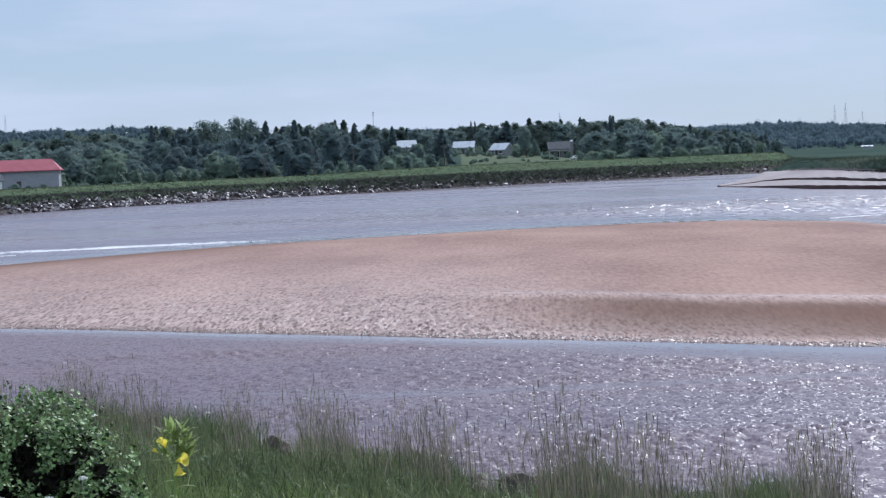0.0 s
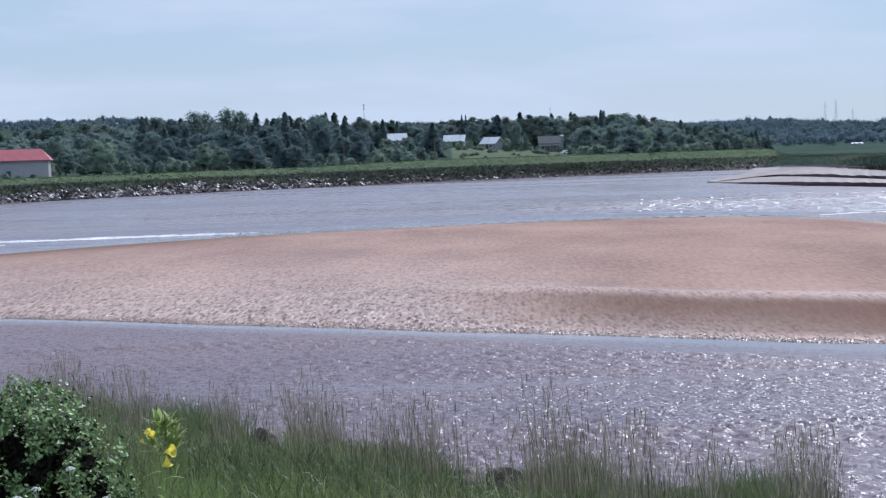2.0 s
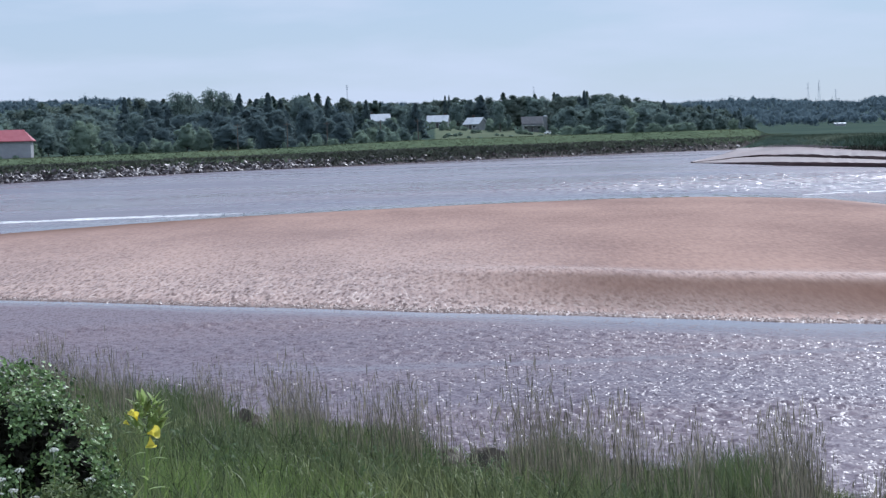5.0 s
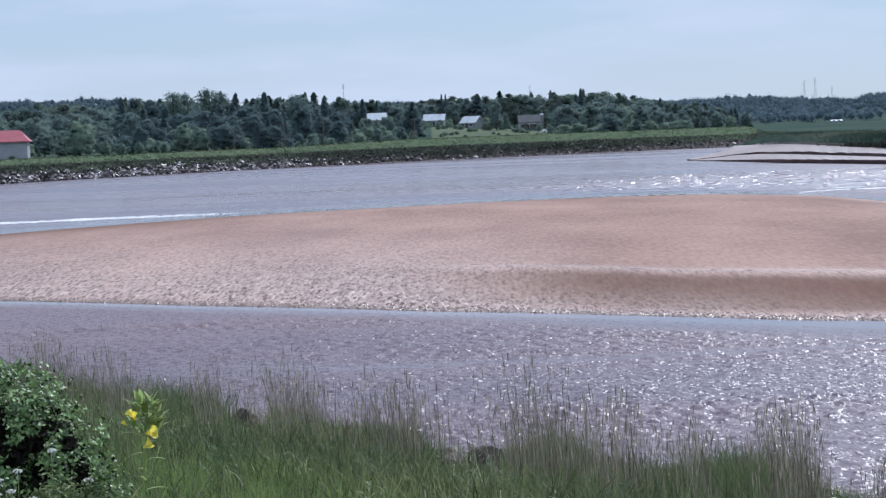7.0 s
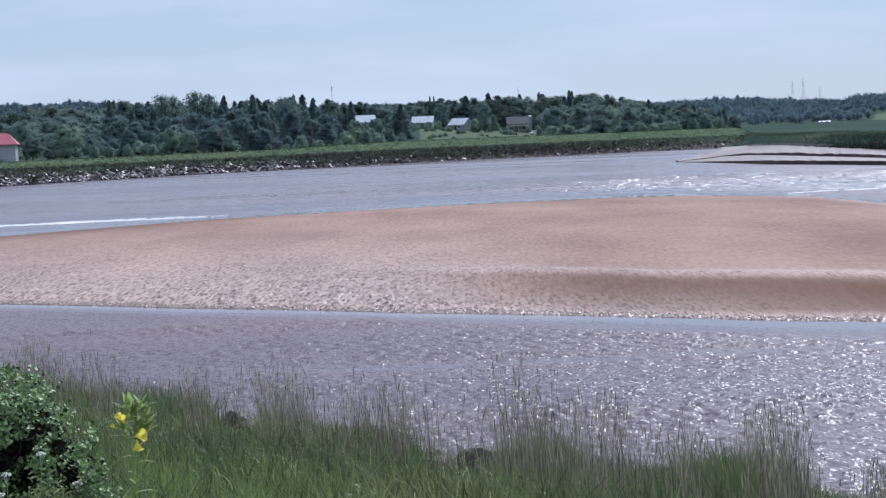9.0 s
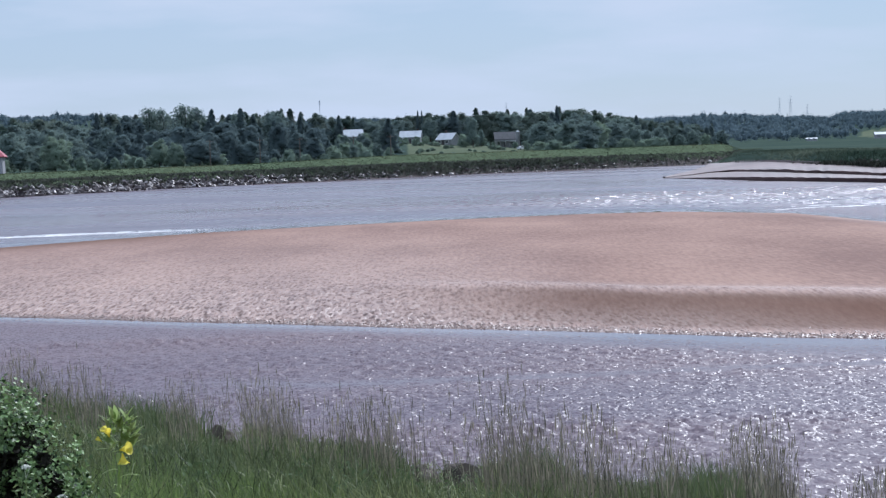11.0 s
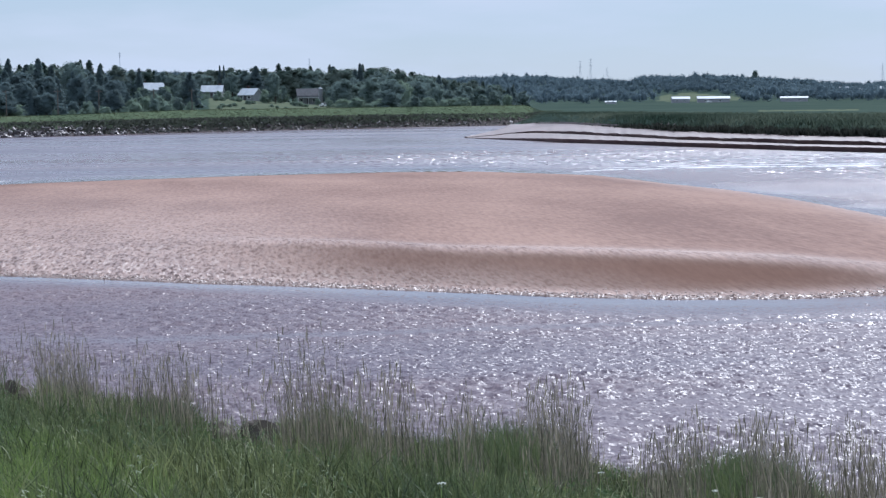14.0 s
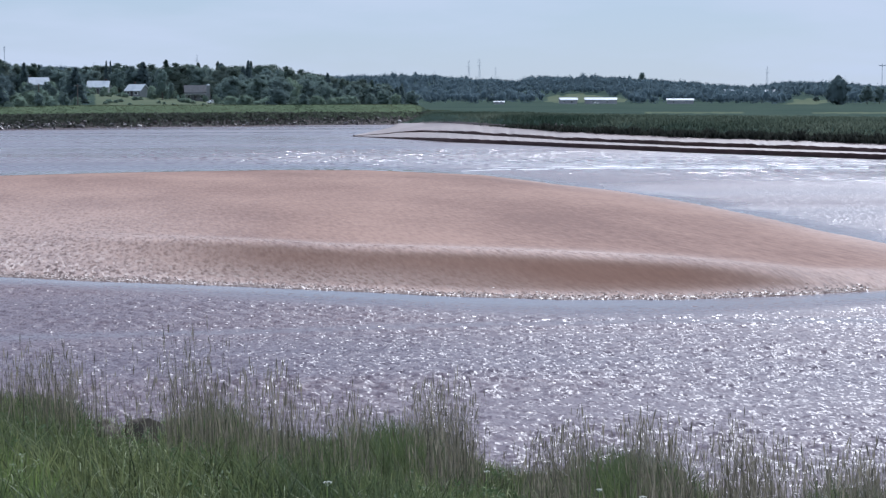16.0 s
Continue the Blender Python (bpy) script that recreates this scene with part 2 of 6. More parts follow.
MUD_TOP = [(7.0, 460), (8.0, 500), (9.4, 500), (11.3, 427), (13.6, 354), (17, 308), (20.2, 289), (23, 269.5), (30, 247), (60, 212)]
SPIT_BACK = [(7.0, 400), (7.36, 403), (8.4, 470), (9.4, 596), (9.8, 2000), (60, 2000)]
CREST = [(-40, 150), (-8, 130), (-3, 108), (0.2, 101.5), (6.9, 92.3), (12, 89.3), (17, 86.3), (21, 83), (27, 86), (40, 90)]
HOUSE_RISE = [(-4.5, 0), (-2.7, 5.4), (-1.9, 6.0), (0, 5.3), (1, 4.2), (2.6, 2.9), (3.2, 2.5), (6, 1.4), (7.2, 0.8), (8.5, 0)]
FAR_HILL = [(-180, 40), (-20, 60), (-9.5, 58), (-7.5, 46), (-5, 39), (0, 34), (7, 29), (9.2, 32), (12.2, 24), (12.6, 30), (14.6, 30), (15.8, 27), (17.9, 20), (19, 16), (20.2, 23), (23, 17), (40, 22), (180, 40)]


def smooth(x, a, b):
    t = np.clip((x - a) / (b - a), 0, 1)
    return t * t * (3 - 2 * t)


def land(az, r):
    """Height of the ground and its kind: 0 bed, 1 sand, 2 dyke, 3 meadow, 4 mud, 5 near bank, 6 stony shore, 7 mown grass."""
    az, r = np.broadcast_arrays(az, r)
    z = np.full(az.shape, -0.9)
    kind = np.zeros(az.shape, int)
    # near bank
    e = along(az, BANK_EDGE)
    near = np.interp(r / e, [0, 0.28, 0.4, 0.55, 0.78, 1.0, 1.07, 1.3], [6.4, 5.6, 5.1, 4.5, 3.4, 2.6, 1.9, -0.9])
    k = near > z
    z, kind = np.where(k, near, z), np.where(k, 5, kind)
    # sand bar: a low dome with a scoured front slope
    f, b, c = along(az, BAR_FRONT), along(az, BAR_BACK), along(az, CREST)
    inner = np.minimum(r - f, b - r)
    dome = 0.75 * (1 - np.exp(-np.clip(b - r, 0, None) / 26)) * (1 - np.exp(-np.clip(r - f, 0, None) / 14)) + 0.05 * smooth(r - f, 0, 1.5)
    ridge = (0.42 * np.exp(-((r - c) / 4.0) ** 2) - 0.12 * np.exp(-((r - c + 11) / 6.0) ** 2)) * smooth(az, -3, 5)
    bar = np.where(inner > 0, dome + ridge * np.clip(inner / 6, 0, 1), inner * 0.06)
    k = (bar > z) & (r > 60)
    z, kind = np.where(k, bar, z), np.where(k, 1, kind)
    # far shore: stones, dyke, land behind
    u = r - along(az, FAR_WATER)
    hill = along(az, HOUSE_RISE) * smooth(u, 110, 260)
    ridge_far = (along(az, FAR_HILL) - 4) * smooth(r, 1300, 2600)
    prof = np.interp(u, [-9, 0, 8, 20, 25, 40, 120], [-0.9, 0, 3.2, 5.9, 6.0, 4.6, 4.4]) - 0.9 * smooth(-az, 0, 6) * smooth(u, 6, 18) * (1 - smooth(u, 30, 60)) + hill + ridge_far
    plain_ = smooth(az, 9.0, 9.7)   # the dyke ends in the marsh
    prof = prof * (1 - plain_) + (3.9 + ridge_far) * plain_
    k = u > -9
    z, kind = np.where(k, prof, z), np.where(k, np.where((u < 4.6) & (az < 9.3), 6, np.where((u < 60) & (az < 9.3), 2, 3)), kind)
    # right shore: mud terraces under a marsh
    m0, m1, sb = along(az, MUD_FOOT), along(az, MUD_TOP), along(az, SPIT_BACK)
    q = (r - m0) / (m1 - m0)
    mud = np.interp(q, [-0.2, 0, 1.0], [-0.9, -0.7, 1.5])
    w = r - m1
    marsh = np.where(w > 0, 1.5 + (np.interp(w, [0, 9, 18, 40], [1.5, 3.5, 4.0, 4.0]) - 1.5) * np.maximum(smooth(az, 8.8, 9.8), smooth(r, 600, 700)) + (along(az, FAR_HILL) - 4) * smooth(r, 1300, 2600), mud)
    back = np.where(r > sb, np.maximum(1.2 - (r - sb) * 0.2, -0.9), 99)
    marsh = np.minimum(marsh, back)
    k = (az > 7.0) & (q > -0.2) & (marsh > z)
    z, kind = np.where(k, marsh, z), np.where(k, np.where(w > 0, 3, 4), kind)
    # mown or dry strips
    az = az + 0.2 * np.sin(r * 0.006) + 0.1 * np.sin(r * 0.015 + 1)
    r = r * (1 + 0.012 * np.sin(az * 9) + 0.008 * np.sin(az * 23))
    pale = (az > -0.5) & (az < 3.6) & (u > 95) & (u < 260) | (az > 13.0) & (az < 15.4) & (r > 1450) & (r < 1790 - 130 * np.abs(az - 13.9)) | (az > 20.3) & (az < 21.3) & (r > 1250) & (r < 1650)
    pale |= (r > 512) & (r < 560) & ((az > 16.0) & (az < 18.9) | (az > 20.9) & (az < 26))
    kind = np.where(pale & (kind == 3), 7, kind)
    return z, kind


def ground_z(x, y):
    z, _ = land(np.degrees(np.arctan2(x, y)), np.hypot(x, y))
    return float(z)


def polar_sheet(azs, rs):
    A, R = np.meshgrid(np.array(azs), np.array(rs), indexing="ij")
    Z, K = land(A, R)
    a = np.radians(A)
    P = np.stack([R * np.sin(a), R * np.cos(a), Z], -1)
    return P, K


azs = [*np.arange(-180, -30, 6.0), *np.arange(-30, -16, 1.0), *np.arange(-16, 8, 0.18), *np.arange(8, 13, 0.08), *np.arange(13, 26, 0.18), *np.arange(26, 40, 1.0), *np.arange(40, 179, 5.0)]
rs = [2, 4, 6, *np.arange(8, 56, 1.0), *np.arange(56, 74, 3.0), *np.arange(74, 112, 0.4), *np.arange(112, 235, 1.1), *np.arange(235, 640, 3.0), *np.geomspace(640, 4800, 85)]
P, K = polar_sheet(azs, rs)
na, nr = K.shape
rng = np.random.default_rng(3)
idx = np.arange(na * nr).reshape(na, nr)
nxt = np.roll(idx, -1, axis=0)
quads = np.stack([idx[:, :-1], nxt[:, :-1], nxt[:, 1:], idx[:, 1:]], -1).reshape(-1, 4)
me = bpy.data.meshes.new("ground")
me.from_pydata(P.reshape(-1, 3).tolist(), [], quads.tolist() + [idx[:, 0][::-1].tolist()])
for m in (BED, SAND, DYKE, FIELD, MUD, BANK_SOIL, SHORE):
    me.materials.append(m)
me.polygons.foreach_set("material_index", np.append(np.where(K == 7, 3, K)[:, :-1].reshape(-1), 5).astype(np.int32))
me.polygons.foreach_set("use_smooth", np.ones(len(quads) + 1, bool))
A, R = np.meshgrid(np.array(azs), np.array(rs), indexing="ij")
g0 = R - along(A, BAR_FRONT)
crest_gap = along(A, CREST) - R
right_side = smooth(A, -3, 6)
damp = right_side * smooth(crest_gap, 0.4, 2.4) * smooth(g0, 0.5, 3.5) * 0.85
ripple = 0.15 + 0.9 * np.exp(-np.clip(g0, 0, None) / 1.8) * (1 - 0.35 * smooth(A, 12, 20)) + 0.85 * (1 - right_side) * np.exp(-(np.clip(g0 - 2, 0, None) / 34.0) ** 1.5) + 0.6 * right_side * np.exp(-((crest_gap + 2.2) / 3.0) ** 2) * (1 - 0.5 * smooth(A, 14, 22))
damp = np.maximum(damp, 0.9 * np.exp(-(np.clip(g0, 0, None) / 0.55) ** 2) * (g0 > -4))   # the wet lip at the waterline
ripple = ripple + 0.55 * smooth(A, 8, 14) * np.exp(-np.clip(along(A, BAR_BACK) - R, 0, None) / 5.0) * (R > 78)
ripple = ripple * (1 - 0.3 * damp) + 0.42 * damp * (1 - smooth(A, 5, 15)) * (1 - 0.8 * smooth(g0, 4, 10))
damp = np.maximum(damp, 0.9 * smooth(-A, 3, 9) * np.exp(-(np.clip(along(A, BAR_BACK) - R, 0, None) / 16.0) ** 2) * (R > 120))
damp = np.maximum(damp, 0.95 * np.exp(-(np.clip(along(A, BAR_BACK) - R, 0, None) / 2.6) ** 2) * (R > 120) * (1 - 0.7 * smooth(A, 9, 13)))
for key, val in (("ripple", np.clip(ripple, 0, 1)), ("damp", damp), ("pale", (K == 7) * 1.0)):
    at_ = me.attributes.new(key, "FLOAT", "POINT")
    at_.data.foreach_set("value", val.reshape(-1).astype(np.float32))
tagged(new("ground", me), "grassy banks, dyke and wet sand bar of a tidal river", "ground", kind="structure")

# crumbling wet sand along the bar's waterline, small lumps that catch the sun
CRUMB = plain("wet_crumbs", (0.19, 0.13, 0.105), (0.36, 0.25, 0.205), 2.0, 0.42, 0.5)
rng = np.random.default_rng(12)
n = 5200
ca = rng.uniform(-14.5, 22.5, n)
cr = along(ca, BAR_FRONT) + 0.1 + rng.gamma(1.3, 0.36, n)
cw = rng.uniform(0.028, 0.075, n) * np.exp(-(cr - along(ca, BAR_FRONT)) / 4)
cz, _ = land(ca, cr)
gold = (1 + 5 ** 0.5) / 2
ico = np.array([(-1, gold, 0), (1, gold, 0), (-1, -gold, 0), (1, -gold, 0), (0, -1, gold), (0, 1, gold), (0, -1, -gold), (0, 1, -gold), (gold, 0, -1), (gold, 0, 1), (-gold, 0, -1), (-gold, 0, 1)]) / 1.9
tri = np.array([(0, 11, 5), (0, 5, 1), (0, 1, 7), (0, 10, 11), (1, 5, 9), (5, 11, 4), (11, 10, 2), (7, 1, 8), (3, 9, 4), (3, 4, 2), (3, 8, 9), (4, 9, 5), (2, 4, 11), (9, 8, 1)])
V = ico[None] * (1 + rng.normal(size=(n, 12, 1)) * 0.22) * np.stack([cw * rng.uniform(0.8, 1.8, n), cw * rng.uniform(0.8, 1.6, n), cw * rng.uniform(0.4, 0.75, n)], -1)[:, None]
V = V + np.stack([cr * np.sin(np.radians(ca)), cr * np.cos(np.radians(ca)), cz], -1)[:, None]
me = bpy.data.meshes.new("sand_crumbs")
me.from_pydata(V.reshape(-1, 3).tolist(), [], (np.arange(n)[:, None, None] * 12 + tri).reshape(-1, 3).tolist())
me.materials.append(CRUMB)
tagged(new("sand_crumbs", me), "small crumbling lumps of wet sand along the waterline", "sand", kind="stuff")

# right shore: mud cut into terraces by the tide, each scarp a real step
rng = np.random.default_rng(5)
cols = np.arange(7.3, 32, 0.04)
wob = np.array([noise.fractal((a * 1.7, 3.1, 0.0), 0.6, 2.0, 3) for a in cols])
wob4 = np.array([noise.fractal((a * 0.9, 2.7, 6.0), 0.6, 2.0, 3) for a in cols])
wob2 = np.array([noise.fractal((a * 2.3, 9.7, 4.0), 0.6, 2.0, 3) for a in cols])
wob3 = np.array([noise.fractal((a * 5.1, 1.7, 8.0), 0.7, 2.2, 5) for a in cols])
m0, m1, sb = along(cols, MUD_FOOT), along(cols, MUD_TOP), along(cols, SPIT_BACK)
wide_m = np.minimum(m1, sb) - m0
thin = np.clip(wide_m / 22, 0.05, 1)
low = 0.16 + 0.84 * smooth(cols, 7.3, 10.5)
prof = []
for s_rel, s_abs, z, wv, wn_, zn in (
        (0, -7, -0.9, 0, 0, 0), (0, 0.5, -0.03, 0.5, 0, 0), (0, 0.1, 0.30, 0.5, 0.1, 0.05), (0, -0.25, 0.70, 0.5, 0.15, 0.14), (0.30, 0, 0.78, 0.8, 0.2, 0.03), (0.40, 0.35, 0.80, 0.8, 0.5, 0.04),
        (0.40, -0.2, 1.38, 0.8, 0.9, 0.24), (0.66, 0, 1.50, 1.0, 1.0, 0.02), (0.82, 0, 1.60, 1.0, 1.0, 0.02), (0.96, 0, 1.78, 0.5, 0.6, 0.03),
        (1.0, 0, 1.95, 0.3, 0.9, 0.05), (1.0, 0.5, 2.35, 0.3, 0.9, 0.10), (1.0, 4.0, 1.0, 0, 0, 0)):
    rr = m0 + s_rel * wide_m + (s_abs + (wob * wv + wob2 * wn_ * 0.45) * 0.7) * (thin if s_rel else 1)
    zz = np.where(z > 0, z * low, z) + 0.4 * zn * wob3 * low * (z > 0)
    if 1.2 < z < 1.4:
        zz = zz - 0.18 * np.clip(wob4 * 1.3, 0, 1) * low
    if 1.7 < z < 1.8:
        zz = zz + 0.2 * np.clip(-wob4 * 1.6, 0, 1) * low
    if z > 2:
        zz = 1.9 + (zz - 1.9) * smooth(cols, 8.9, 9.6)
    prof.append((rr, zz * np.where(z > 2, low, 1)))
R_, Z_ = np.stack([a for a, _ in prof]), np.stack([b for _, b in prof])
a_ = np.radians(cols)[None]
P = np.stack([R_ * np.sin(a_), R_ * np.cos(a_), Z_], -1)
idx = np.arange(P.shape[0] * P.shape[1]).reshape(P.shape[:2])
quads = np.stack([idx[:-1, :-1], idx[:-1, 1:], idx[1:, 1:], idx[1:, :-1]], -1).reshape(-1, 4)
me = bpy.data.meshes.new("mud_bank")
me.from_pydata(P.reshape(-1, 3).tolist(), [], quads.tolist())
me.polygons.foreach_set("use_smooth", np.ones(len(quads), bool))
bm = bmesh.new()
bm.from_mesh(me)
for e_ in bm.edges:
    if len(e_.link_faces) == 2 and e_.calc_face_angle(0) > 0.5:
        e_.smooth = False
bm.to_mesh(me)
bm.free()
me.materials.append(MUD)
tagged(new("mud_bank", me), "reddish brown mud bank cut into terraces by the tide", "mud bank", kind="structure")

# the river: wavelets before the bar, calm under its edge, broken where it runs over shallows
wa = np.array([*np.arange(-180, -30, 6.0), *np.arange(-30, -16, 1.0), *np.arange(-16, 24.5, 0.09), *np.arange(24.5, 40, 1.0), *np.arange(40, 180.1, 5.0)])
wr = np.array([5, 15, *np.arange(22, 30, 1.0), *np.arange(30, 52, 0.14), *np.arange(52, 84, 0.2), *np.arange(84, 110, 1.0), *np.arange(110, 330, 5.0), *np.arange(330, 640, 12.0), 700, 900, 1200])
A, R = np.meshgrid(wa, wr, indexing="ij")
a = np.radians(A)
P = np.stack([R * np.sin(a), R * np.cos(a), np.zeros_like(R)], -1)
WHITECAPS = [(-9.3, 270), (-8.6, 266), (-4.5, 262)]   # a shoal where small waves break
gap = along(A, BAR_FRONT) - R
edge_w = 2.6 + 2.2 * smooth(A, -2, 14)
calm = np.where(gap > 0, 1 - smooth(gap, edge_w * 0.3, edge_w * 1.9), 1.0)
streak = np.interp(A, [-14, -3, 5, 12, 24], [72, 65.5, 66, 68, 71])
calm = np.maximum(calm, 0.42 * np.exp(-((R - streak) / 0.8) ** 2) * smooth(A, -8, -2))
behind = R - along(A, BAR_BACK)
riffle = np.where(behind > 0, (0.3 * smooth(A, -9, -2) + 0.8 * smooth(A, 0, 8)) * np.exp(-(np.abs(R - np.interp(A, [4, 10, 16, 24], [268, 265, 247, 226])) / np.interp(A, [4, 14], [32.0, 40.0])) ** 3), 0)
for ca, cr in WHITECAPS:
    riffle = np.maximum(riffle, 0.6 * np.exp(-((A - ca) / 0.55) ** 2 - ((R - cr) / 9.0) ** 2))
calm = np.where(behind > 0, 0.6 * np.exp(-(behind / 9) ** 2) + (0.55 - 0.45 * smooth(A, 7, 12)) * (1 - riffle), calm)
calm = np.maximum(calm, 0.97 * smooth(-A, 4.0, 7.0) * (behind > 0) * (1 - smooth(behind, 8, 13)))   # slack water inside the breaking line
calm = np.clip(calm, 0, 1)
wave = np.zeros_like(R)
near_w = (R > 28) & (R < 86) & (A > -17) & (A < 25)
wrng = np.random.default_rng(61)
X_, Y_ = P[..., 0][near_w], P[..., 1][near_w]
for k in range(46):   # a short wind sea running up the reach
    lam = 0.36 * (0.95 / 0.36) ** wrng.uniform(0, 1)
    turn = radians(21) + wrng.normal() * 0.8
    kx, ky, ph = math.sin(turn) * math.tau / lam, math.cos(turn) * math.tau / lam, wrng.uniform(0, math.tau)
    wave[near_w] += 0.046 * lam / math.tau * np.sin(X_ * kx + Y_ * ky + ph + 0.8 * np.sin(X_ * ky * 0.13 - Y_ * kx * 0.13 + ph))
gust = np.zeros_like(R)
for k in range(8):
    turn, lam = wrng.uniform(-0.5, 0.9), wrng.uniform(5, 16)
    gust[near_w] += np.sin((X_ * math.sin(turn) * 0.5 + Y_ * math.cos(turn)) * math.tau / lam + wrng.uniform(0, 6))
P[..., 2] = wave * (1 - calm) * np.clip(0.85 + 0.13 * gust, 0.35, 1.4) * smooth(R, 28, 34)
idx = np.arange(A.size).reshape(A.shape)
quads = np.stack([idx[:-1, :-1], idx[1:, :-1], idx[1:, 1:], idx[:-1, 1:]], -1).reshape(-1, 4)
me = bpy.data.meshes.new("water")
me.from_pydata(P.reshape(-1, 3).tolist(), [], quads.tolist())
me.polygons.foreach_set("use_smooth", np.ones(len(quads), bool))
for key, val in (("calm", calm), ("riffle", riffle), ("open_reach", smooth(R, 82, 140))):
    at = me.attributes.new(key, "FLOAT", "POINT")
    at.data.foreach_set("value", val.reshape(-1).astype(np.float32))
me.materials.append(WATER)
tagged(new("water", me), "silty lilac-brown tidal water with small glittering waves", "water", kind="structure")


# ---- builders ----
def part(name, bm, mat, parent, label="", matrix=None):
    """One mesh under a thing; bm may be a bmesh or a ready mesh."""
    if isinstance(bm, bmesh.types.BMesh):
        me = bpy.data.meshes.new(name)
        bm.to_mesh(me)
        bm.free()
        me.materials.append(mat)
    else:
        me = bm
    ob = new(name, me)
    ob.parent = parent
    if matrix is not None:
        ob.matrix_basis = matrix
    return tagged(ob, label)


def mesh_of(name, verts, faces, mat, normals=None):
    me = bpy.data.meshes.new(name)
    me.from_pydata(np.asarray(verts).tolist(), [], [list(f) for f in np.asarray(faces).tolist()])
    me.materials.append(mat)
    if normals is not None:
        me.polygons.foreach_set("use_smooth", np.ones(len(me.polygons), bool))
        me.normals_split_custom_set_from_vertices(np.asarray(normals).tolist())
    return me


def box(bm, x0, x1, y0, y1, z0, z1, bevel=0.0):
    m = Matrix.Translation(((x0 + x1) / 2, (y0 + y1) / 2, (z0 + z1) / 2)) @ Matrix.Diagonal((x1 - x0, y1 - y0, z1 - z0, 1))
    g = bmesh.ops.create_cube(bm, size=1, matrix=m)
    if bevel:
        es = list({e for v in g["verts"] for e in v.link_edges})
        bmesh.ops.bevel(bm, geom=es, offset=bevel, segments=1, affect="EDGES")
    return bm


def tube(bm, pts, radii, seg=6):
    """A tapering round limb along points."""
    rings = []
    for i, p in enumerate(pts):
        p = Vector(p)
        d = (Vector(pts[min(i + 1, len(pts) - 1)]) - Vector(pts[max(i - 1, 0)])).normalized()
        u = d.orthogonal().normalized()
        w = d.cross(u)
        rings.append([bm.verts.new(p + (u * math.cos(k * math.tau / seg) + w * math.sin(k * math.tau / seg)) * radii[i]) for k in range(seg)])
    for a, b in zip(rings, rings[1:]):
        for k in range(seg):
            bm.faces.new((a[k], a[(k + 1) % seg], b[(k + 1) % seg], b[k]))
    bm.faces.new(rings[0][::-1])
    bm.faces.new(rings[-1])
    return bm


def sprays(rng, centres, sizes, outward, long=1.35, loose=0.5):
    """Leafy sprays: one bent kite of two faces at each centre, its face turned outward."""
    c, o = np.asarray(centres, float), np.asarray(outward, float)
    n = len(c)
    o = o / np.linalg.norm(o, axis=1)[:, None] + rng.normal(size=(n, 3)) * loose
    k = o / np.linalg.norm(o, axis=1)[:, None]
    d = rng.normal(size=(n, 3))
    d -= k * (k * d).sum(1)[:, None]
    d /= np.linalg.norm(d, axis=1)[:, None]
    e = np.cross(k, d)
    s = np.asarray(sizes)[:, None]
    V = np.stack([c - d * s * 0.5 * long, c + e * s * 0.5 - k * s * 0.15, c + d * s * 0.5 * long, c - e * s * 0.5 - k * s * 0.15], 1).reshape(-1, 3)
    F = np.arange(4 * n).reshape(n, 4)[:, ::-1]
    return V, F


def flecks(rng, centres, sizes, outward, loose=0.5):
    """Fine twigs with leaves seen from far off: one ragged triangle at each centre."""
    c, o = np.asarray(centres, float), np.asarray(outward, float)
    n = len(c)
    o = o / np.linalg.norm(o, axis=1)[:, None] + rng.normal(size=(n, 3)) * loose
    k = o / np.linalg.norm(o, axis=1)[:, None]
    d = rng.normal(size=(n, 3))
    d -= k * (k * d).sum(1)[:, None]
    d /= np.linalg.norm(d, axis=1)[:, None]
    e = np.cross(k, d)
    s = np.asarray(sizes)[:, None]
    w = rng.uniform(0.45, 0.8, (n, 1))
    V = np.stack([c - d * s * 0.7 + e * s * w, c - d * s * 0.5 - e * s * w, c + d * s * 1.1], 1).reshape(-1, 3)
    return V, np.arange(3 * n).reshape(n, 3)


def core(seed, lobes, squash=0.85, detail=2):
    """Inner leaf mass of a crown: one lumpy low ball a lobe, with outward normals."""
    bm = bmesh.new()
    bmesh.ops.create_icosphere(bm, subdivisions=detail, radius=1)
    unit, faces = np.array([v.co[:] for v in bm.verts]), np.array([[v.index for v in f.verts] for f in bm.faces])
    bm.free()
    V, F, N = [], [], []
    for i, (x, y, z, rr) in enumerate(lobes):
        lump = np.array([1 + 0.4 * noise.noise(Vector(q) * 2.6 + Vector((seed * 3.1, i * 1.7, 0))) for q in unit])[:, None]
        F.append(faces + len(unit) * i)
        V.append(np.array([x, y, z]) + unit * lump * rr * np.array([1.05, 1.05, squash]))
        N.append(unit)
    return np.concatenate(V), np.concatenate(F), np.concatenate(N)


CROWNS = {}


def crown_mesh(V, F, N, V2, F2, N2, mat):
    N = N / np.linalg.norm(N, axis=1)[:, None]
    faces = [list(f) for f in F.tolist()] + [list(f) for f in (F2 + len(V)).tolist()]
    me = bpy.data.meshes.new("crown")
    me.from_pydata(np.concatenate([V, V2]).tolist(), [], faces)
    me.materials.append(mat)
    me.polygons.foreach_set("use_smooth", np.ones(len(faces), bool))
    me.normals_split_custom_set_from_vertices(np.concatenate([N, N2]).tolist())
    CROWNS[me.name] = (np.concatenate([V, V2]), F, F2 + len(V), np.concatenate([N, N2]))
    return me


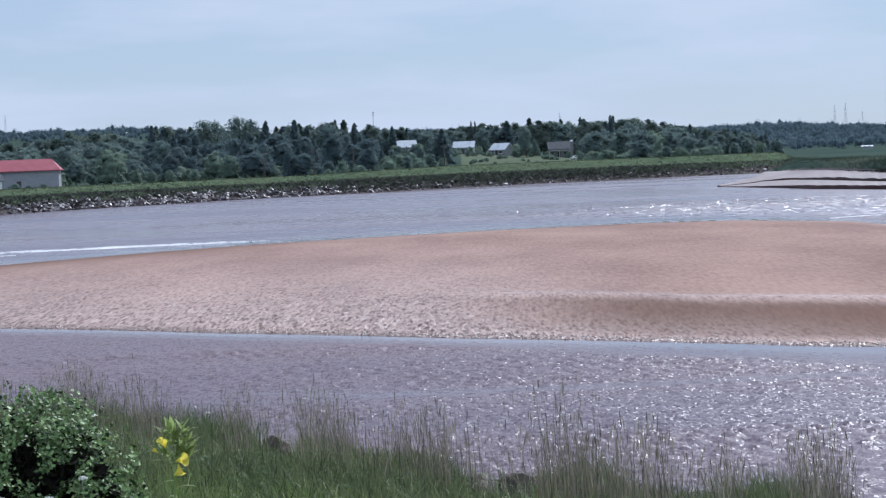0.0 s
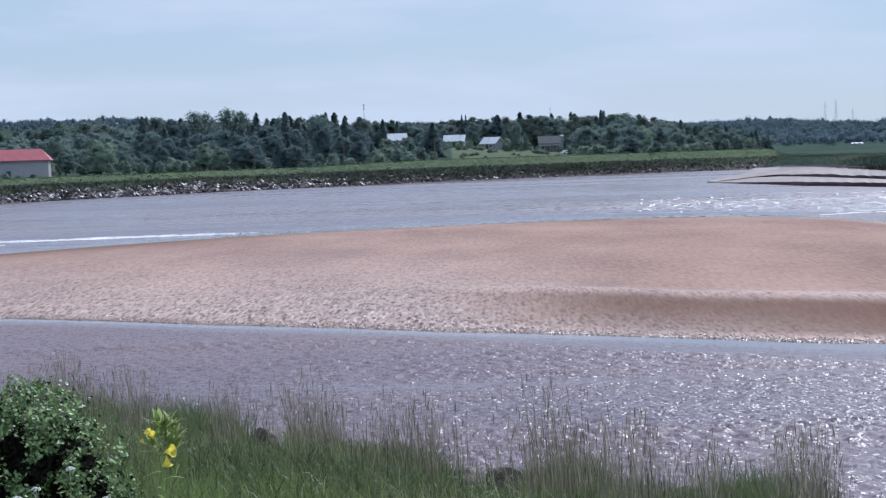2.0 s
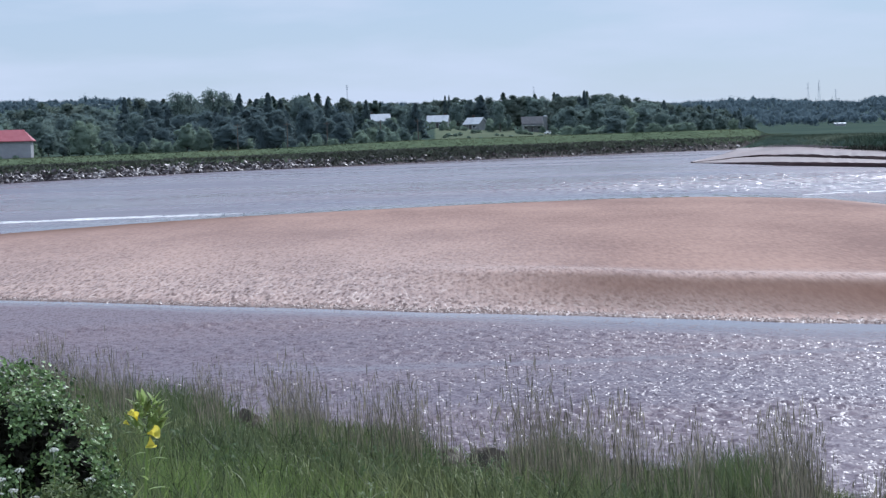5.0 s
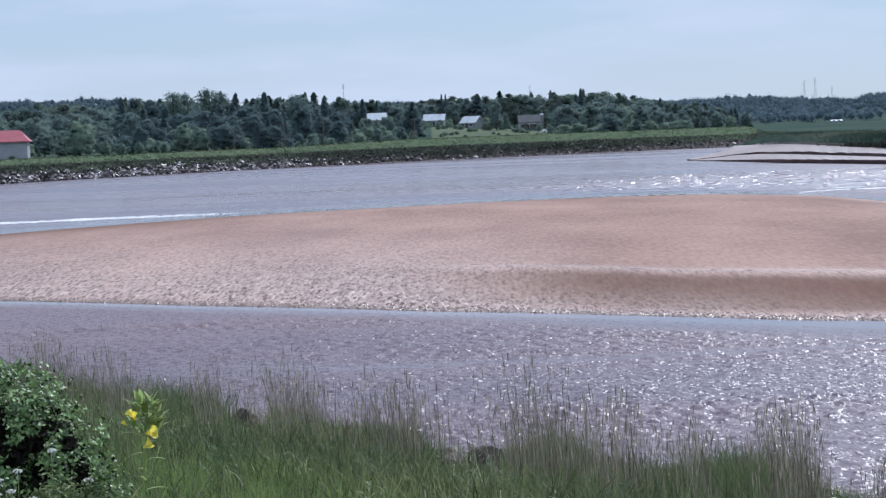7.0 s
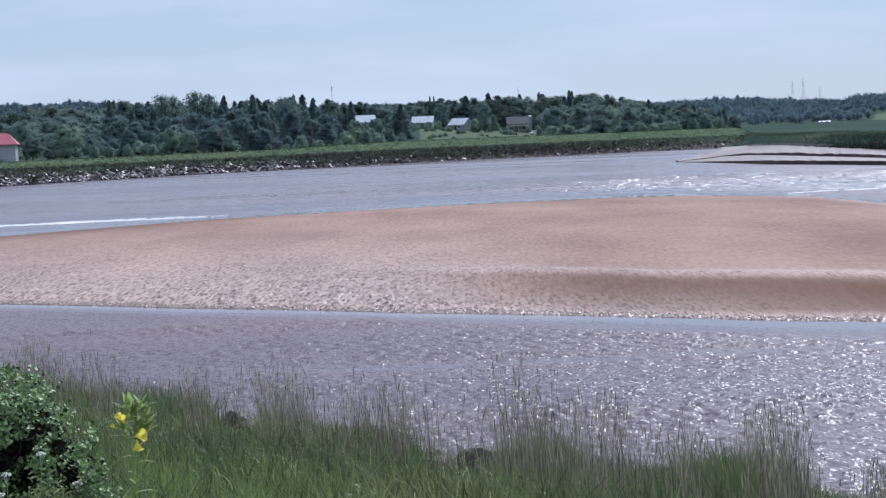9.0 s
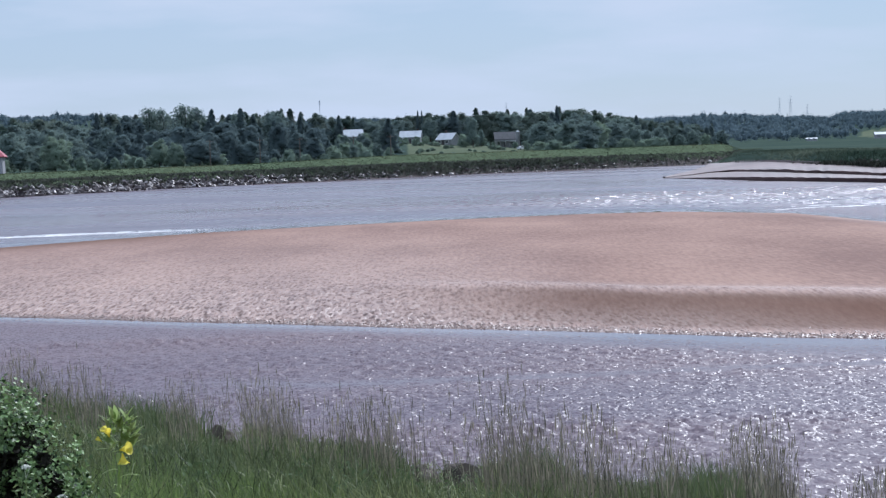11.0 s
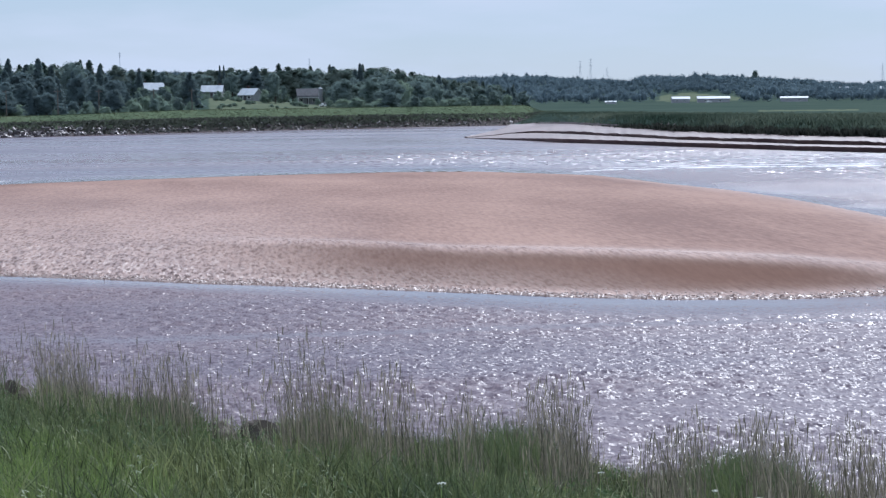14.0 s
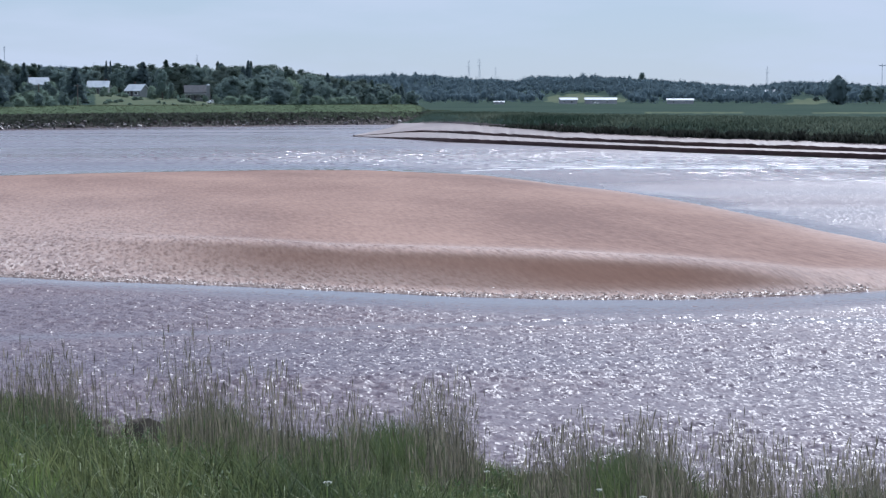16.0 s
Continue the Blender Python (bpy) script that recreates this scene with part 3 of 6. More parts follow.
def soft(groups, each=4):
    """Outward normals for sprays, so many vertices each."""
    n = np.concatenate([np.asarray(g, float) for g in groups])
    n /= np.linalg.norm(n, axis=1)[:, None]
    return np.repeat(n, each, axis=0)


def leaves(rng, centres, outward, sizes, long=1.5):
    """Small pointed leaves folded along the rib, lying outward and up; six vertices each."""
    c = np.asarray(centres, float)
    n = len(c)
    nrm = rng.normal(size=(n, 3)) * 0.7 + outward * 0.4 + np.array([0, 0, 0.7])
    nrm /= np.linalg.norm(nrm, axis=1)[:, None]
    d = rng.normal(size=(n, 3))
    d -= nrm * (nrm * d).sum(1)[:, None]
    d /= np.linalg.norm(d, axis=1)[:, None]
    e = np.cross(nrm, d)
    s = np.asarray(sizes)[:, None]
    L, W = s * long * 0.5, s * 0.5
    V = np.stack([c - d * L, c - d * L * 0.2 + e * W + nrm * W * 0.3, c + d * L * 0.45 + e * W * 0.7 + nrm * W * 0.2, c + d * L - nrm * W * 0.2,
                  c + d * L * 0.45 - e * W * 0.7 + nrm * W * 0.2, c - d * L * 0.2 - e * W + nrm * W * 0.3], 1).reshape(-1, 3)
    k = np.arange(n)[:, None] * 6
    F = np.concatenate([k + np.array([0, 1, 2, 3]), k + np.array([0, 3, 4, 5])])
    return V, F


def at(az, r, z=None):
    a = radians(az)
    x, y = r * math.sin(a), r * math.cos(a)
    return x, y, (ground_z(x, y) if z is None else z)


def top_at(el, r):
    """Height that shows at an elevation angle from the eye."""
    return 8.0 + r * math.tan(radians(el))


def placed(x, y, z, turn=0.0, size=(1, 1, 1)):
    return pose(x, y, z, 0, 0, turn) @ Matrix.Diagonal((*size, 1))


BARK = plain("bark", (0.05, 0.04, 0.035), (0.14, 0.115, 0.1), 2.0, 0.9, 0.2, 0.05)
# distance haze is put into these leaf colours: paler and bluer than leaves
LEAF_DARK_HAZED = foliage("spruce_needles_hazed", (0.116, 0.156, 0.162), (0.142, 0.188, 0.188), 0.95, 0.0, 0.5, 0.12)
LEAF_MID_HAZED = foliage("broad_leaves_hazed", (0.155, 0.204, 0.196), (0.192, 0.248, 0.218), 0.95, 0.0, 0.5, 0.15)
LEAF_PALE_HAZED = foliage("willow_leaves_hazed", (0.19, 0.250, 0.205), (0.235, 0.30, 0.225), 0.95, 0.0, 0.5, 0.15)
LEAF_REAR_HAZED = foliage("rear_wood_leaves_hazed", (0.146, 0.190, 0.192), (0.182, 0.232, 0.216), 0.95, 0.0, 0.5, 0.3, patch=0.07)
LEAF_FAR_HAZED = foliage("far_leaves_hazed", (0.116, 0.158, 0.184), (0.140, 0.188, 0.206), 0.95, 0.0, 0.5, 0.12)


def broad_tree(seed, mat, label, loose=1.0, slim=1.0, low=0.17, fill=0.86, kind="tree"):
    """Unit tree one metre high: trunk with limbs, crown of merging lobes under a ragged coat of leafy sprays."""
    rng = np.random.default_rng(seed)
    tree = tagged(new(kind), label, kind)
    w = 0.30 * slim
    lobes = []
    for i in range(15):
        h = low + (0.90 - low) * ((i + rng.uniform(0, 1)) / 15)
        reach = w * math.sin(math.pi * min(1, (h - low + 0.22) / (1.17 - low))) ** 0.7
        a, d = i * 2.4 + rng.uniform(-0.8, 0.8), reach * rng.uniform(0.35, 0.85)
        lobes.append((d * math.cos(a), d * math.sin(a), h, rng.uniform(0.09, 0.165) * (1 if h < 0.75 else 0.7)))
    for h in (0.3, 0.5, 0.7):
        lobes.append((rng.normal() * 0.02, rng.normal() * 0.02, low + (1 - low) * h, w * (0.78 if h < 0.6 else 0.58)))
    bm = bmesh.new()
    lean = rng.normal(size=2) * 0.02
    stem = [(0, 0, -0.03), (lean[0] * 0.4, lean[1] * 0.4, 0.18), (lean[0], lean[1], 0.45), (lean[0] * 1.6, lean[1] * 1.6, 0.8)]
    tube(bm, stem, [0.022, 0.017, 0.012, 0.004], 6)
    for x, y, z, rr in lobes[:7]:
        z0 = max(0.12, z * 0.55)
        tube(bm, [(lean[0] * z0, lean[1] * z0, z0), (x * 0.5, y * 0.5, z0 + (z - z0) * 0.6), (x, y, z)], [0.009, 0.006, 0.002], 4)
    part("trunk", bm, BARK, tree)
    C, S, N = [], [], []
    for x, y, z, rr in lobes:
        n = int((130 if rr < w * 0.55 else 190) * loose)
        d = rng.normal(size=(n, 3))
        d /= np.linalg.norm(d, axis=1)[:, None]
        tuft = np.array([1 + 0.45 * noise.noise(Vector(q) * 2.3 + Vector((x * 20, y * 20, z * 20 + seed))) for q in d])[:, None]
        C.append(np.array([x, y, z]) + d * rr * tuft * rng.uniform(0.72, 1.22, (n, 1)) * np.array([1.1, 1.1, 0.9]))
        C[-1] = np.array([x, y, z]) + (C[-1] - np.array([x, y, z])) * rng.uniform(0.45, 1.0, (n, 1)) ** 0.5
        S.append(rng.uniform(0.012, 0.030, n))
        N.append(d * 0.5 + np.array([x, y, 0]) * 1.2 + np.array([0, 0, 0.5]) + rng.normal(size=(n, 3)) * 0.2)
    V, F = flecks(rng, np.concatenate(C), np.concatenate(S), np.concatenate(N))
    V2, F2, N2 = core(seed, [(x, y, z, rr * fill * 0.8) for x, y, z, rr in lobes], detail=1)
    mid = np.array([0, 0, low + 0.45 * (1 - low)])
    part("crown", crown_mesh(V2, F2, N2 * 0.45 + (V2 - mid) * np.array([2, 2, 1]) + np.array([0, 0, 0.4]), V, F, soft(N, 3), mat), mat, tree)
    return tree


def spruce(seed, mat, label):
    """Unit conifer one metre high: straight trunk, drooping whorls."""
    rng = np.random.default_rng(seed)
    tree = tagged(new("tree"), label, "tree")
    part("trunk", tube(bmesh.new(), [(0, 0, -0.03), (0, 0, 0.5), (0, 0, 0.99)], [0.018, 0.011, 0.002], 7), BARK, tree)
    C, S, N = [], [], []
    for h in np.arange(0.04, 0.99, 0.026):
        reach = (0.20 * (1 - h) ** 0.75 + 0.008) * rng.uniform(0.8, 1.15)
        for a in rng.uniform(0, math.tau, 14):
            L = reach * rng.uniform(0.6, 1.2)
            for s in (0.25, 0.5, 0.75, 1.0):
                C.append((math.cos(a) * L * s, math.sin(a) * L * s, h - 0.35 * L * s + rng.normal() * 0.008))
                S.append(0.026 + 0.028 * (1 - h) * rng.uniform(0.7, 1.2))
                N.append([[math.cos(a), math.sin(a), 0.5 + rng.normal() * 0.2]])
    V, F = flecks(rng, C, np.array(S) * 0.75, np.concatenate(N))
    lobes = [(0, 0, h, 0.07 * (1 - h) ** 0.75 + 0.004) for h in np.arange(0.1, 0.98, 0.07)]
    V2, F2, N2 = core(seed, lobes, 0.9, 1)
    part("crown", crown_mesh(V2, F2, N2 * np.array([1, 1, 0.3]) + np.array([0, 0, 0.4]), V, F, soft(N, 3), mat), mat, tree)
    return tree


used = set()


def put_on(proto, m):
    """The first call places the thing itself, later ones copies of it."""
    if proto.name in used:
        proto = copy_thing(proto, m)
    used.add(proto.name)
    proto.matrix_basis = m
    return proto


def put_tree(proto, x, y, z, h, wide=1.0):
    return put_on(proto, placed(x, y, z, random.uniform(0, 360), (h * wide, h * wide, h)))


# ---- trees behind the dyke ----
SKYLINE = [(-16, 1.0), (-13.4, 1.02), (-12.3, 1.08), (-11.7, 1.24), (-10.6, 1.27), (-10.2, 1.05), (-9.6, 1.0), (-9.45, 1.26), (-8.2, 1.25), (-6.3, 1.2), (-5.8, 1.18), (-4.5, 1.25), (-3.2, 1.17),
           (-2.5, 1.02), (-0.8, 0.9), (0.1, 1.0), (1.2, 1.06), (2.6, 1.02), (4.2, 1.06), (5.4, 0.95), (6.2, 0.8), (6.9, 0.66), (7.9, 0.52), (9, 0.4)]
broads = [broad_tree(s, LEAF_MID_HAZED, "tall broad-leaved tree in full summer leaf behind the dyke", slim=w) for s, w in ((11, 1.0), (12, 0.85), (13, 1.2), (14, 1.0))]
darks = [broad_tree(s, LEAF_DARK_HAZED, "dark green dense tree in the wood behind the dyke", slim=w) for s, w in ((15, 1.0), (16, 1.2))]
spruces = [spruce(s, LEAF_DARK_HAZED, "dark green pointed spruce in the wood behind the dyke") for s in (21, 22, 23)]
pales = [broad_tree(s, LEAF_PALE_HAZED, "pale green rounded willow shrub behind the dyke", slim=1.4, low=0.06) for s in (31, 32)]
shrubs = [broad_tree(s, LEAF_PALE_HAZED, "low rounded green shrub at the edge of the wood", slim=1.5, low=0.05, kind="shrub") for s in (35, 36)]
loose_tree = broad_tree(41, LEAF_MID_HAZED, "tall loose-crowned poplar standing above the wood", loose=0.85, slim=0.85, low=0.3, fill=0.2)

WINDOWS = [(-2.6, -1.4, 0.46), (-0.62, 3.25, -0.1)]   # where lower trees leave the houses in sight


def may_stand(az, el):
    return all(not (a < az < b and el > lim) for a, b, lim in WINDOWS)


random.seed(7)
rear = []   # the back row, seen only as a wall of tops
for row, (r0, r1, lo, hi, step) in enumerate(((840, 905, 1.0, 1.1, 0.36), (835, 880, 0.88, 1.05, 0.46), (745, 800, 0.6, 0.85, 0.36), (660, 725, 0.28, 0.78, 0.42), (600, 640, 0.0, 0.44, 0.6))):
    az = -15.6
    while az < 8.6:
        az += step * random.uniform(0.6, 1.4)
        r = random.uniform(r0, r1)
        el = float(along(az, SKYLINE)) * random.uniform(lo, hi)
        half = 0.12 if row > 1 else 0
        if row > 1 and not (may_stand(az - half, el) and may_stand(az + half, el)):
            continue
        if row > 2 and r < float(along(az, FAR_WATER)) + 62:
            continue
        x, y, z = at(az, r)
        h = top_at(el, r) - z
        dark = -9.6 < az < -2.2
        kind = random.random()
        if row == 0:
            proto = random.choice(spruces if kind < (0.5 if dark else 0.25 if az > -2 else 0) else broads)
            rear.append((proto, x, y, z - 0.2, h, random.uniform(1.0, 1.6), random.uniform(0, math.tau)))
        elif row < 3 and kind < (0.42 if dark else 0.1 if az > 0 else 0):
            put_tree(random.choice(spruces), x, y, z - 0.2, h, random.uniform(1.3, 2.1))
        elif row >= 3 and dark and kind < 0.3:
            put_tree(random.choice(spruces), x, y, z - 0.2, h, random.uniform(1.6, 2.4))
        elif row >= 3 and kind < (0.34 if dark else 0.16):
            put_tree(random.choice(pales), x, y, z - 0.2, h * 0.95, random.uniform(0.9, 1.3))
        else:
            put_tree(random.choice(darks if dark else broads), x, y, z - 0.2, h, random.uniform(1.0, 1.8))

V, F, N, base = [], [], [], 0
for proto, x, y, z, h, wide, turn in rear:
    crown = [c for c in proto.children if c.name.startswith("crown")][0]
    cv, f3, f4, cn = CROWNS[crown.data.name]
    c, s = math.cos(turn), math.sin(turn)
    spin = np.array([[c, s, 0], [-s, c, 0], [0, 0, 1]])
    V.append(cv @ spin * np.array([h * wide, h * wide, h]) + np.array([x, y, z]))
    N.append(cn @ spin)
    F += (f3 + base).tolist() + (f4 + base).tolist()
    base += len(cv)
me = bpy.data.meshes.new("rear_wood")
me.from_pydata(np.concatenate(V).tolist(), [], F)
me.materials.append(LEAF_REAR_HAZED)
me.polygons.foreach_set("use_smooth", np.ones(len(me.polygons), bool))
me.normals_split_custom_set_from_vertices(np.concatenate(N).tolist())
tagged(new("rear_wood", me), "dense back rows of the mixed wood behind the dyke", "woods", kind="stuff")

# undergrowth along the wood's edge
for k in range(70):
    az = random.choice((random.uniform(-12.6, -1.0), random.uniform(-12.6, -1.0), random.uniform(3.4, 7.4)))
    r = max(random.uniform(595, 650), float(along(az, FAR_WATER)) + 75)
    x, y, z = at(az, r)
    put_tree(random.choice(shrubs), x, y, z - 0.2, random.uniform(2.0, 5.5), random.uniform(1.2, 2.2))

# single trees that stand out: azimuth, top, distance, width
for proto, az, el, r, wide in (
        (loose_tree, -7.86, 1.56, 850, 0.8), (loose_tree, -7.5, 1.51, 855, 0.8), (loose_tree, -6.86, 1.62, 840, 0.9), (loose_tree, -6.5, 1.53, 845, 0.8),
        (spruces[0], -6.01, 1.36, 800, 1.1), (spruces[1], -5.17, 1.36, 820, 1.4), (spruces[2], -9.36, 1.34, 800, 1.2), (broads[2], -4.16, 1.39, 815, 1.0),
        (broads[0], -5.3, 1.28, 830, 0.8), (spruces[1], 0.08, 1.12, 860, 0.6), (spruces[2], 0.2, 1.11, 860, 0.6), (spruces[0], 4.22, 1.13, 850, 1.0),
        (spruces[2], -0.80, 0.92, 690, 2.0), (broads[1], -0.95, 0.72, 690, 0.8), (broads[3], 1.70, 0.92, 760, 0.75), (broads[1], 1.95, 0.55, 770, 0.6),
        (pales[0], -10.6, 0.76, 600, 1.15), (pales[1], -7.6, 0.56, 610, 1.2), (pales[0], -7.1, 0.45, 605, 1.0), (pales[1], -9.88, 0.12, 560, 1.2),
        (pales[0], -9.42, 0.04, 560, 1.2), (pales[1], -8.89, 0.04, 565, 1.3), (pales[0], -8.15, 0.02, 570, 1.3), (pales[1], 4.05, 0.2, 720, 1.3),
        (pales[0], 5.2, 0.3, 730, 1.2), (broads[2], 3.5, 0.45, 760, 0.9), (broads[0], 4.6, 0.5, 770, 1.0), (broads[3], -11.9, 0.9, 620, 1.1), (broads[0], -9.1, 0.95, 640, 1.0),
        (broads[0], -2.12, 0.50, 700, 1.2), (broads[2], -1.86, 0.46, 705, 1.2), (broads[3], -1.62, 0.52, 700, 1.1), (pales[0], -0.42, 0.30, 745, 1.0), (broads[1], -2.3, 0.40, 690, 1.0), (pales[1], -1.8, 0.33, 680, 1.3), (broads[3], -1.45, 0.38, 700, 1.0), (pales[0], 6.0, 0.05, 720, 1.3), (broads[1], 7.3, 0.45, 980, 1.1), (spruces[0], 7.0, 0.5, 960, 1.4)):
    x, y, z = at(az, r)
    put_tree(proto, x, y, z - 0.2, top_at(el, r) - z, wide)
big = broad_tree(51, LEAF_DARK_HAZED, "large dark cone-shaped tree alone at the far marsh edge", slim=1.5, loose=2.6, low=0.04, fill=1.2)
x, y, z = at(21.57, 1200)
put_tree(big, x, y, z - 0.2, top_at(0.68, 1200) - z)
for az, el, r, wd in ((22.4, 0.42, 1260, 1.1), (22.75, 0.38, 1270, 1.0), (23.1, 0.45, 1290, 1.1), (15.87, 0.8, 2560, 0.9), (20.95, 0.1, 1500, 1.5), (19.9, 0.12, 1700, 1.3), (23.6, 0.5, 1240, 1.0)):
    x, y, z = at(az, r)
    put_tree(broads[2], x, y, z - 0.2, top_at(el, r) - z, wd)

# low shrubs round the houses
for az, r, h in ((-13.35, 492, 2.4), (-13.0, 494, 1.5), (-12.55, 497, 1.8), (-12.3, 505, 3.2), (-12.1, 520, 4.5),
                 (-0.5, 770, 3.2), (-0.62, 700, 3.4), (-0.5, 690, 2.6), (-0.72, 690, 3.8), (-0.35, 765, 2.4), (0.25, 768, 3.0), (0.45, 760, 2.2), (0.62, 755, 2.6), (1.35, 762, 3.4), (1.5, 765, 4.0), (2.2, 755, 2.0), (2.45, 752, 2.4), (3.25, 760, 3.6), (3.4, 765, 4.2),
                 (0.15, 700, 2.2), (0.35, 705, 1.8), (0.5, 712, 2.0), (0.9, 735, 2.4), (1.05, 742, 2.0), (1.6, 720, 1.6), (1.75, 715, 1.4), (2.3, 742, 2.6), (2.45, 738, 2.2), (2.6, 736, 1.8), (0.75, 690, 1.5), (-0.05, 745, 3.0), (0.12, 750, 2.4), (3.3, 735, 3.4), (1.4, 775, 5.5), (1.9, 778, 6.0),
                 (-2.25, 770, 4.5), (-1.5, 765, 5.0), (0.02, 790, 3.4), (0.3, 785, 3.8), (-0.3, 780, 3.0), (2.3, 765, 2.8), (2.95, 765, 3.0),
                 (-2.9, 640, 6.5), (-2.5, 635, 6.0), (-2.1, 640, 6.4), (-1.7, 640, 6.2), (-1.25, 645, 5.5), (-0.8, 650, 4.2), (3.6, 690, 3.6), (4.3, 690, 3.2), (4.9, 695, 4.0), (5.6, 700, 3.4), (0.05, 690, 1.8), (1.1, 680, 1.6), (2.0, 690, 1.9), (2.9, 700, 2.0), (0.6, 660, 1.5)):
    x, y, z = at(az, r)
    put_tree(shrubs[int(r) % 2], x, y, z - 0.1, h * (0.75 if h < 2.7 else 1), 2.4 if h < 2.7 else 1.3)

# wooded hills in the distance: a closed canopy of ragged crowns of every height
rng = np.random.default_rng(77)
crowns = []
for i in range(8500):
    az, u = rng.uniform(-17, 26), rng.uniform(0, 1)
    r = 1330 + 1300 * u ** 0.8
    if 12.9 < az < 15.5 and 1300 < r < 1800 - 130 * abs(az - 13.9) or 20.2 < az < 21.3 and r < 1700 or (az < 7 and r < 2100):
        continue
    if r < 1420 and (13.3 < az < 15.3 or 16.4 < az < 17.6):
        continue
    x, y, z = at(az, r)
    h = rng.uniform(4.5, 8.5) + 2.2 * noise.noise((az * 1.3, r * 0.004, 2.0)) + (rng.uniform(1.5, 4.5) if rng.uniform() < 0.06 else 0)
    crowns.append((x, y, z + h * 0.55, rng.uniform(2.6, 4.6), h * 0.52))
V2, F2, N2 = core(9, [(x, y, z, 1.0) for x, y, z, _, _ in crowns], 1.0, 1)
per = len(V2) // len(crowns)
mids = np.repeat(np.array([c[:3] for c in crowns]), per, axis=0)
ext = np.repeat(np.array([(c[3], c[3], c[4]) for c in crowns]), per, axis=0)
V2 = mids + (V2 - mids) * ext * 0.6
C, S, N = [], [], []
for x, y, z, rr, hh in crowns:
    n = 48
    d = rng.normal(size=(n, 3))
    d /= np.linalg.norm(d, axis=1)[:, None]
    N.append(d * np.array([1, 1, 0.5]) + np.array([0, 0, 0.5]))
    C.append(np.array([x, y, z]) + d * np.array([rr, rr, hh]) * rng.uniform(0.5, 1.12, (n, 1)))
    S.append(rng.uniform(0.45, 1.0, n))
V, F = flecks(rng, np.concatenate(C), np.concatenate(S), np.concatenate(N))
woods = crown_mesh(V2, F2, N2 * np.array([1, 1, 0.4]) + np.array([0, 0, 0.4]), V, F, soft(N, 3), LEAF_FAR_HAZED)
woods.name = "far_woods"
tagged(new("far_woods", woods), "green woods covering the distant hills, haze put into their leaf colour", "woods", kind="stuff")


# ---- houses, barns, poles ----
WHITE_PAINT = plain("white_boards", (0.62, 0.62, 0.6), (0.8, 0.8, 0.79), 1.5, 0.6, 0.3)
GREY_BOARDS = plain("grey_boards", (0.17, 0.175, 0.18), (0.27, 0.275, 0.28), 1.5, 0.7, 0.3)
TAN_WALL = plain("tan_wall", (0.28, 0.275, 0.29), (0.37, 0.365, 0.38), 1.0, 0.8, 0.2)
RED_ROOF = plain("red_metal_roof", (0.31, 0.068, 0.085), (0.39, 0.115, 0.13), 0.8, 0.6, 0.25)
PALE_ROOF = plain("pale_metal_roof", (0.40, 0.42, 0.44), (0.56, 0.58, 0.60), 0.8, 0.62, 0.2)
DARK_ROOF = plain("shingle_roof", (0.06, 0.06, 0.065), (0.13, 0.13, 0.135), 1.5, 0.85, 0.3)
TRIM_DARK = plain("dark_trim", (0.04, 0.035, 0.035), (0.08, 0.07, 0.07), 2.0, 0.6)
BRICK_CH = plain("chimney_brick", (0.09, 0.06, 0.055), (0.15, 0.10, 0.09), 3.0, 0.9)
STEEL = plain("galvanised_steel", (0.42, 0.45, 0.49), (0.54, 0.57, 0.61), 1.0, 0.6, 0.4)
POLE_WOOD = plain("pole_wood", (0.10, 0.08, 0.065), (0.2, 0.165, 0.14), 3.0, 0.9)
GLASS, n, l, p = material("window_glass", 0.05, 0.5)
p.inputs["Base Color"].default_value = (0.03, 0.035, 0.04, 1)


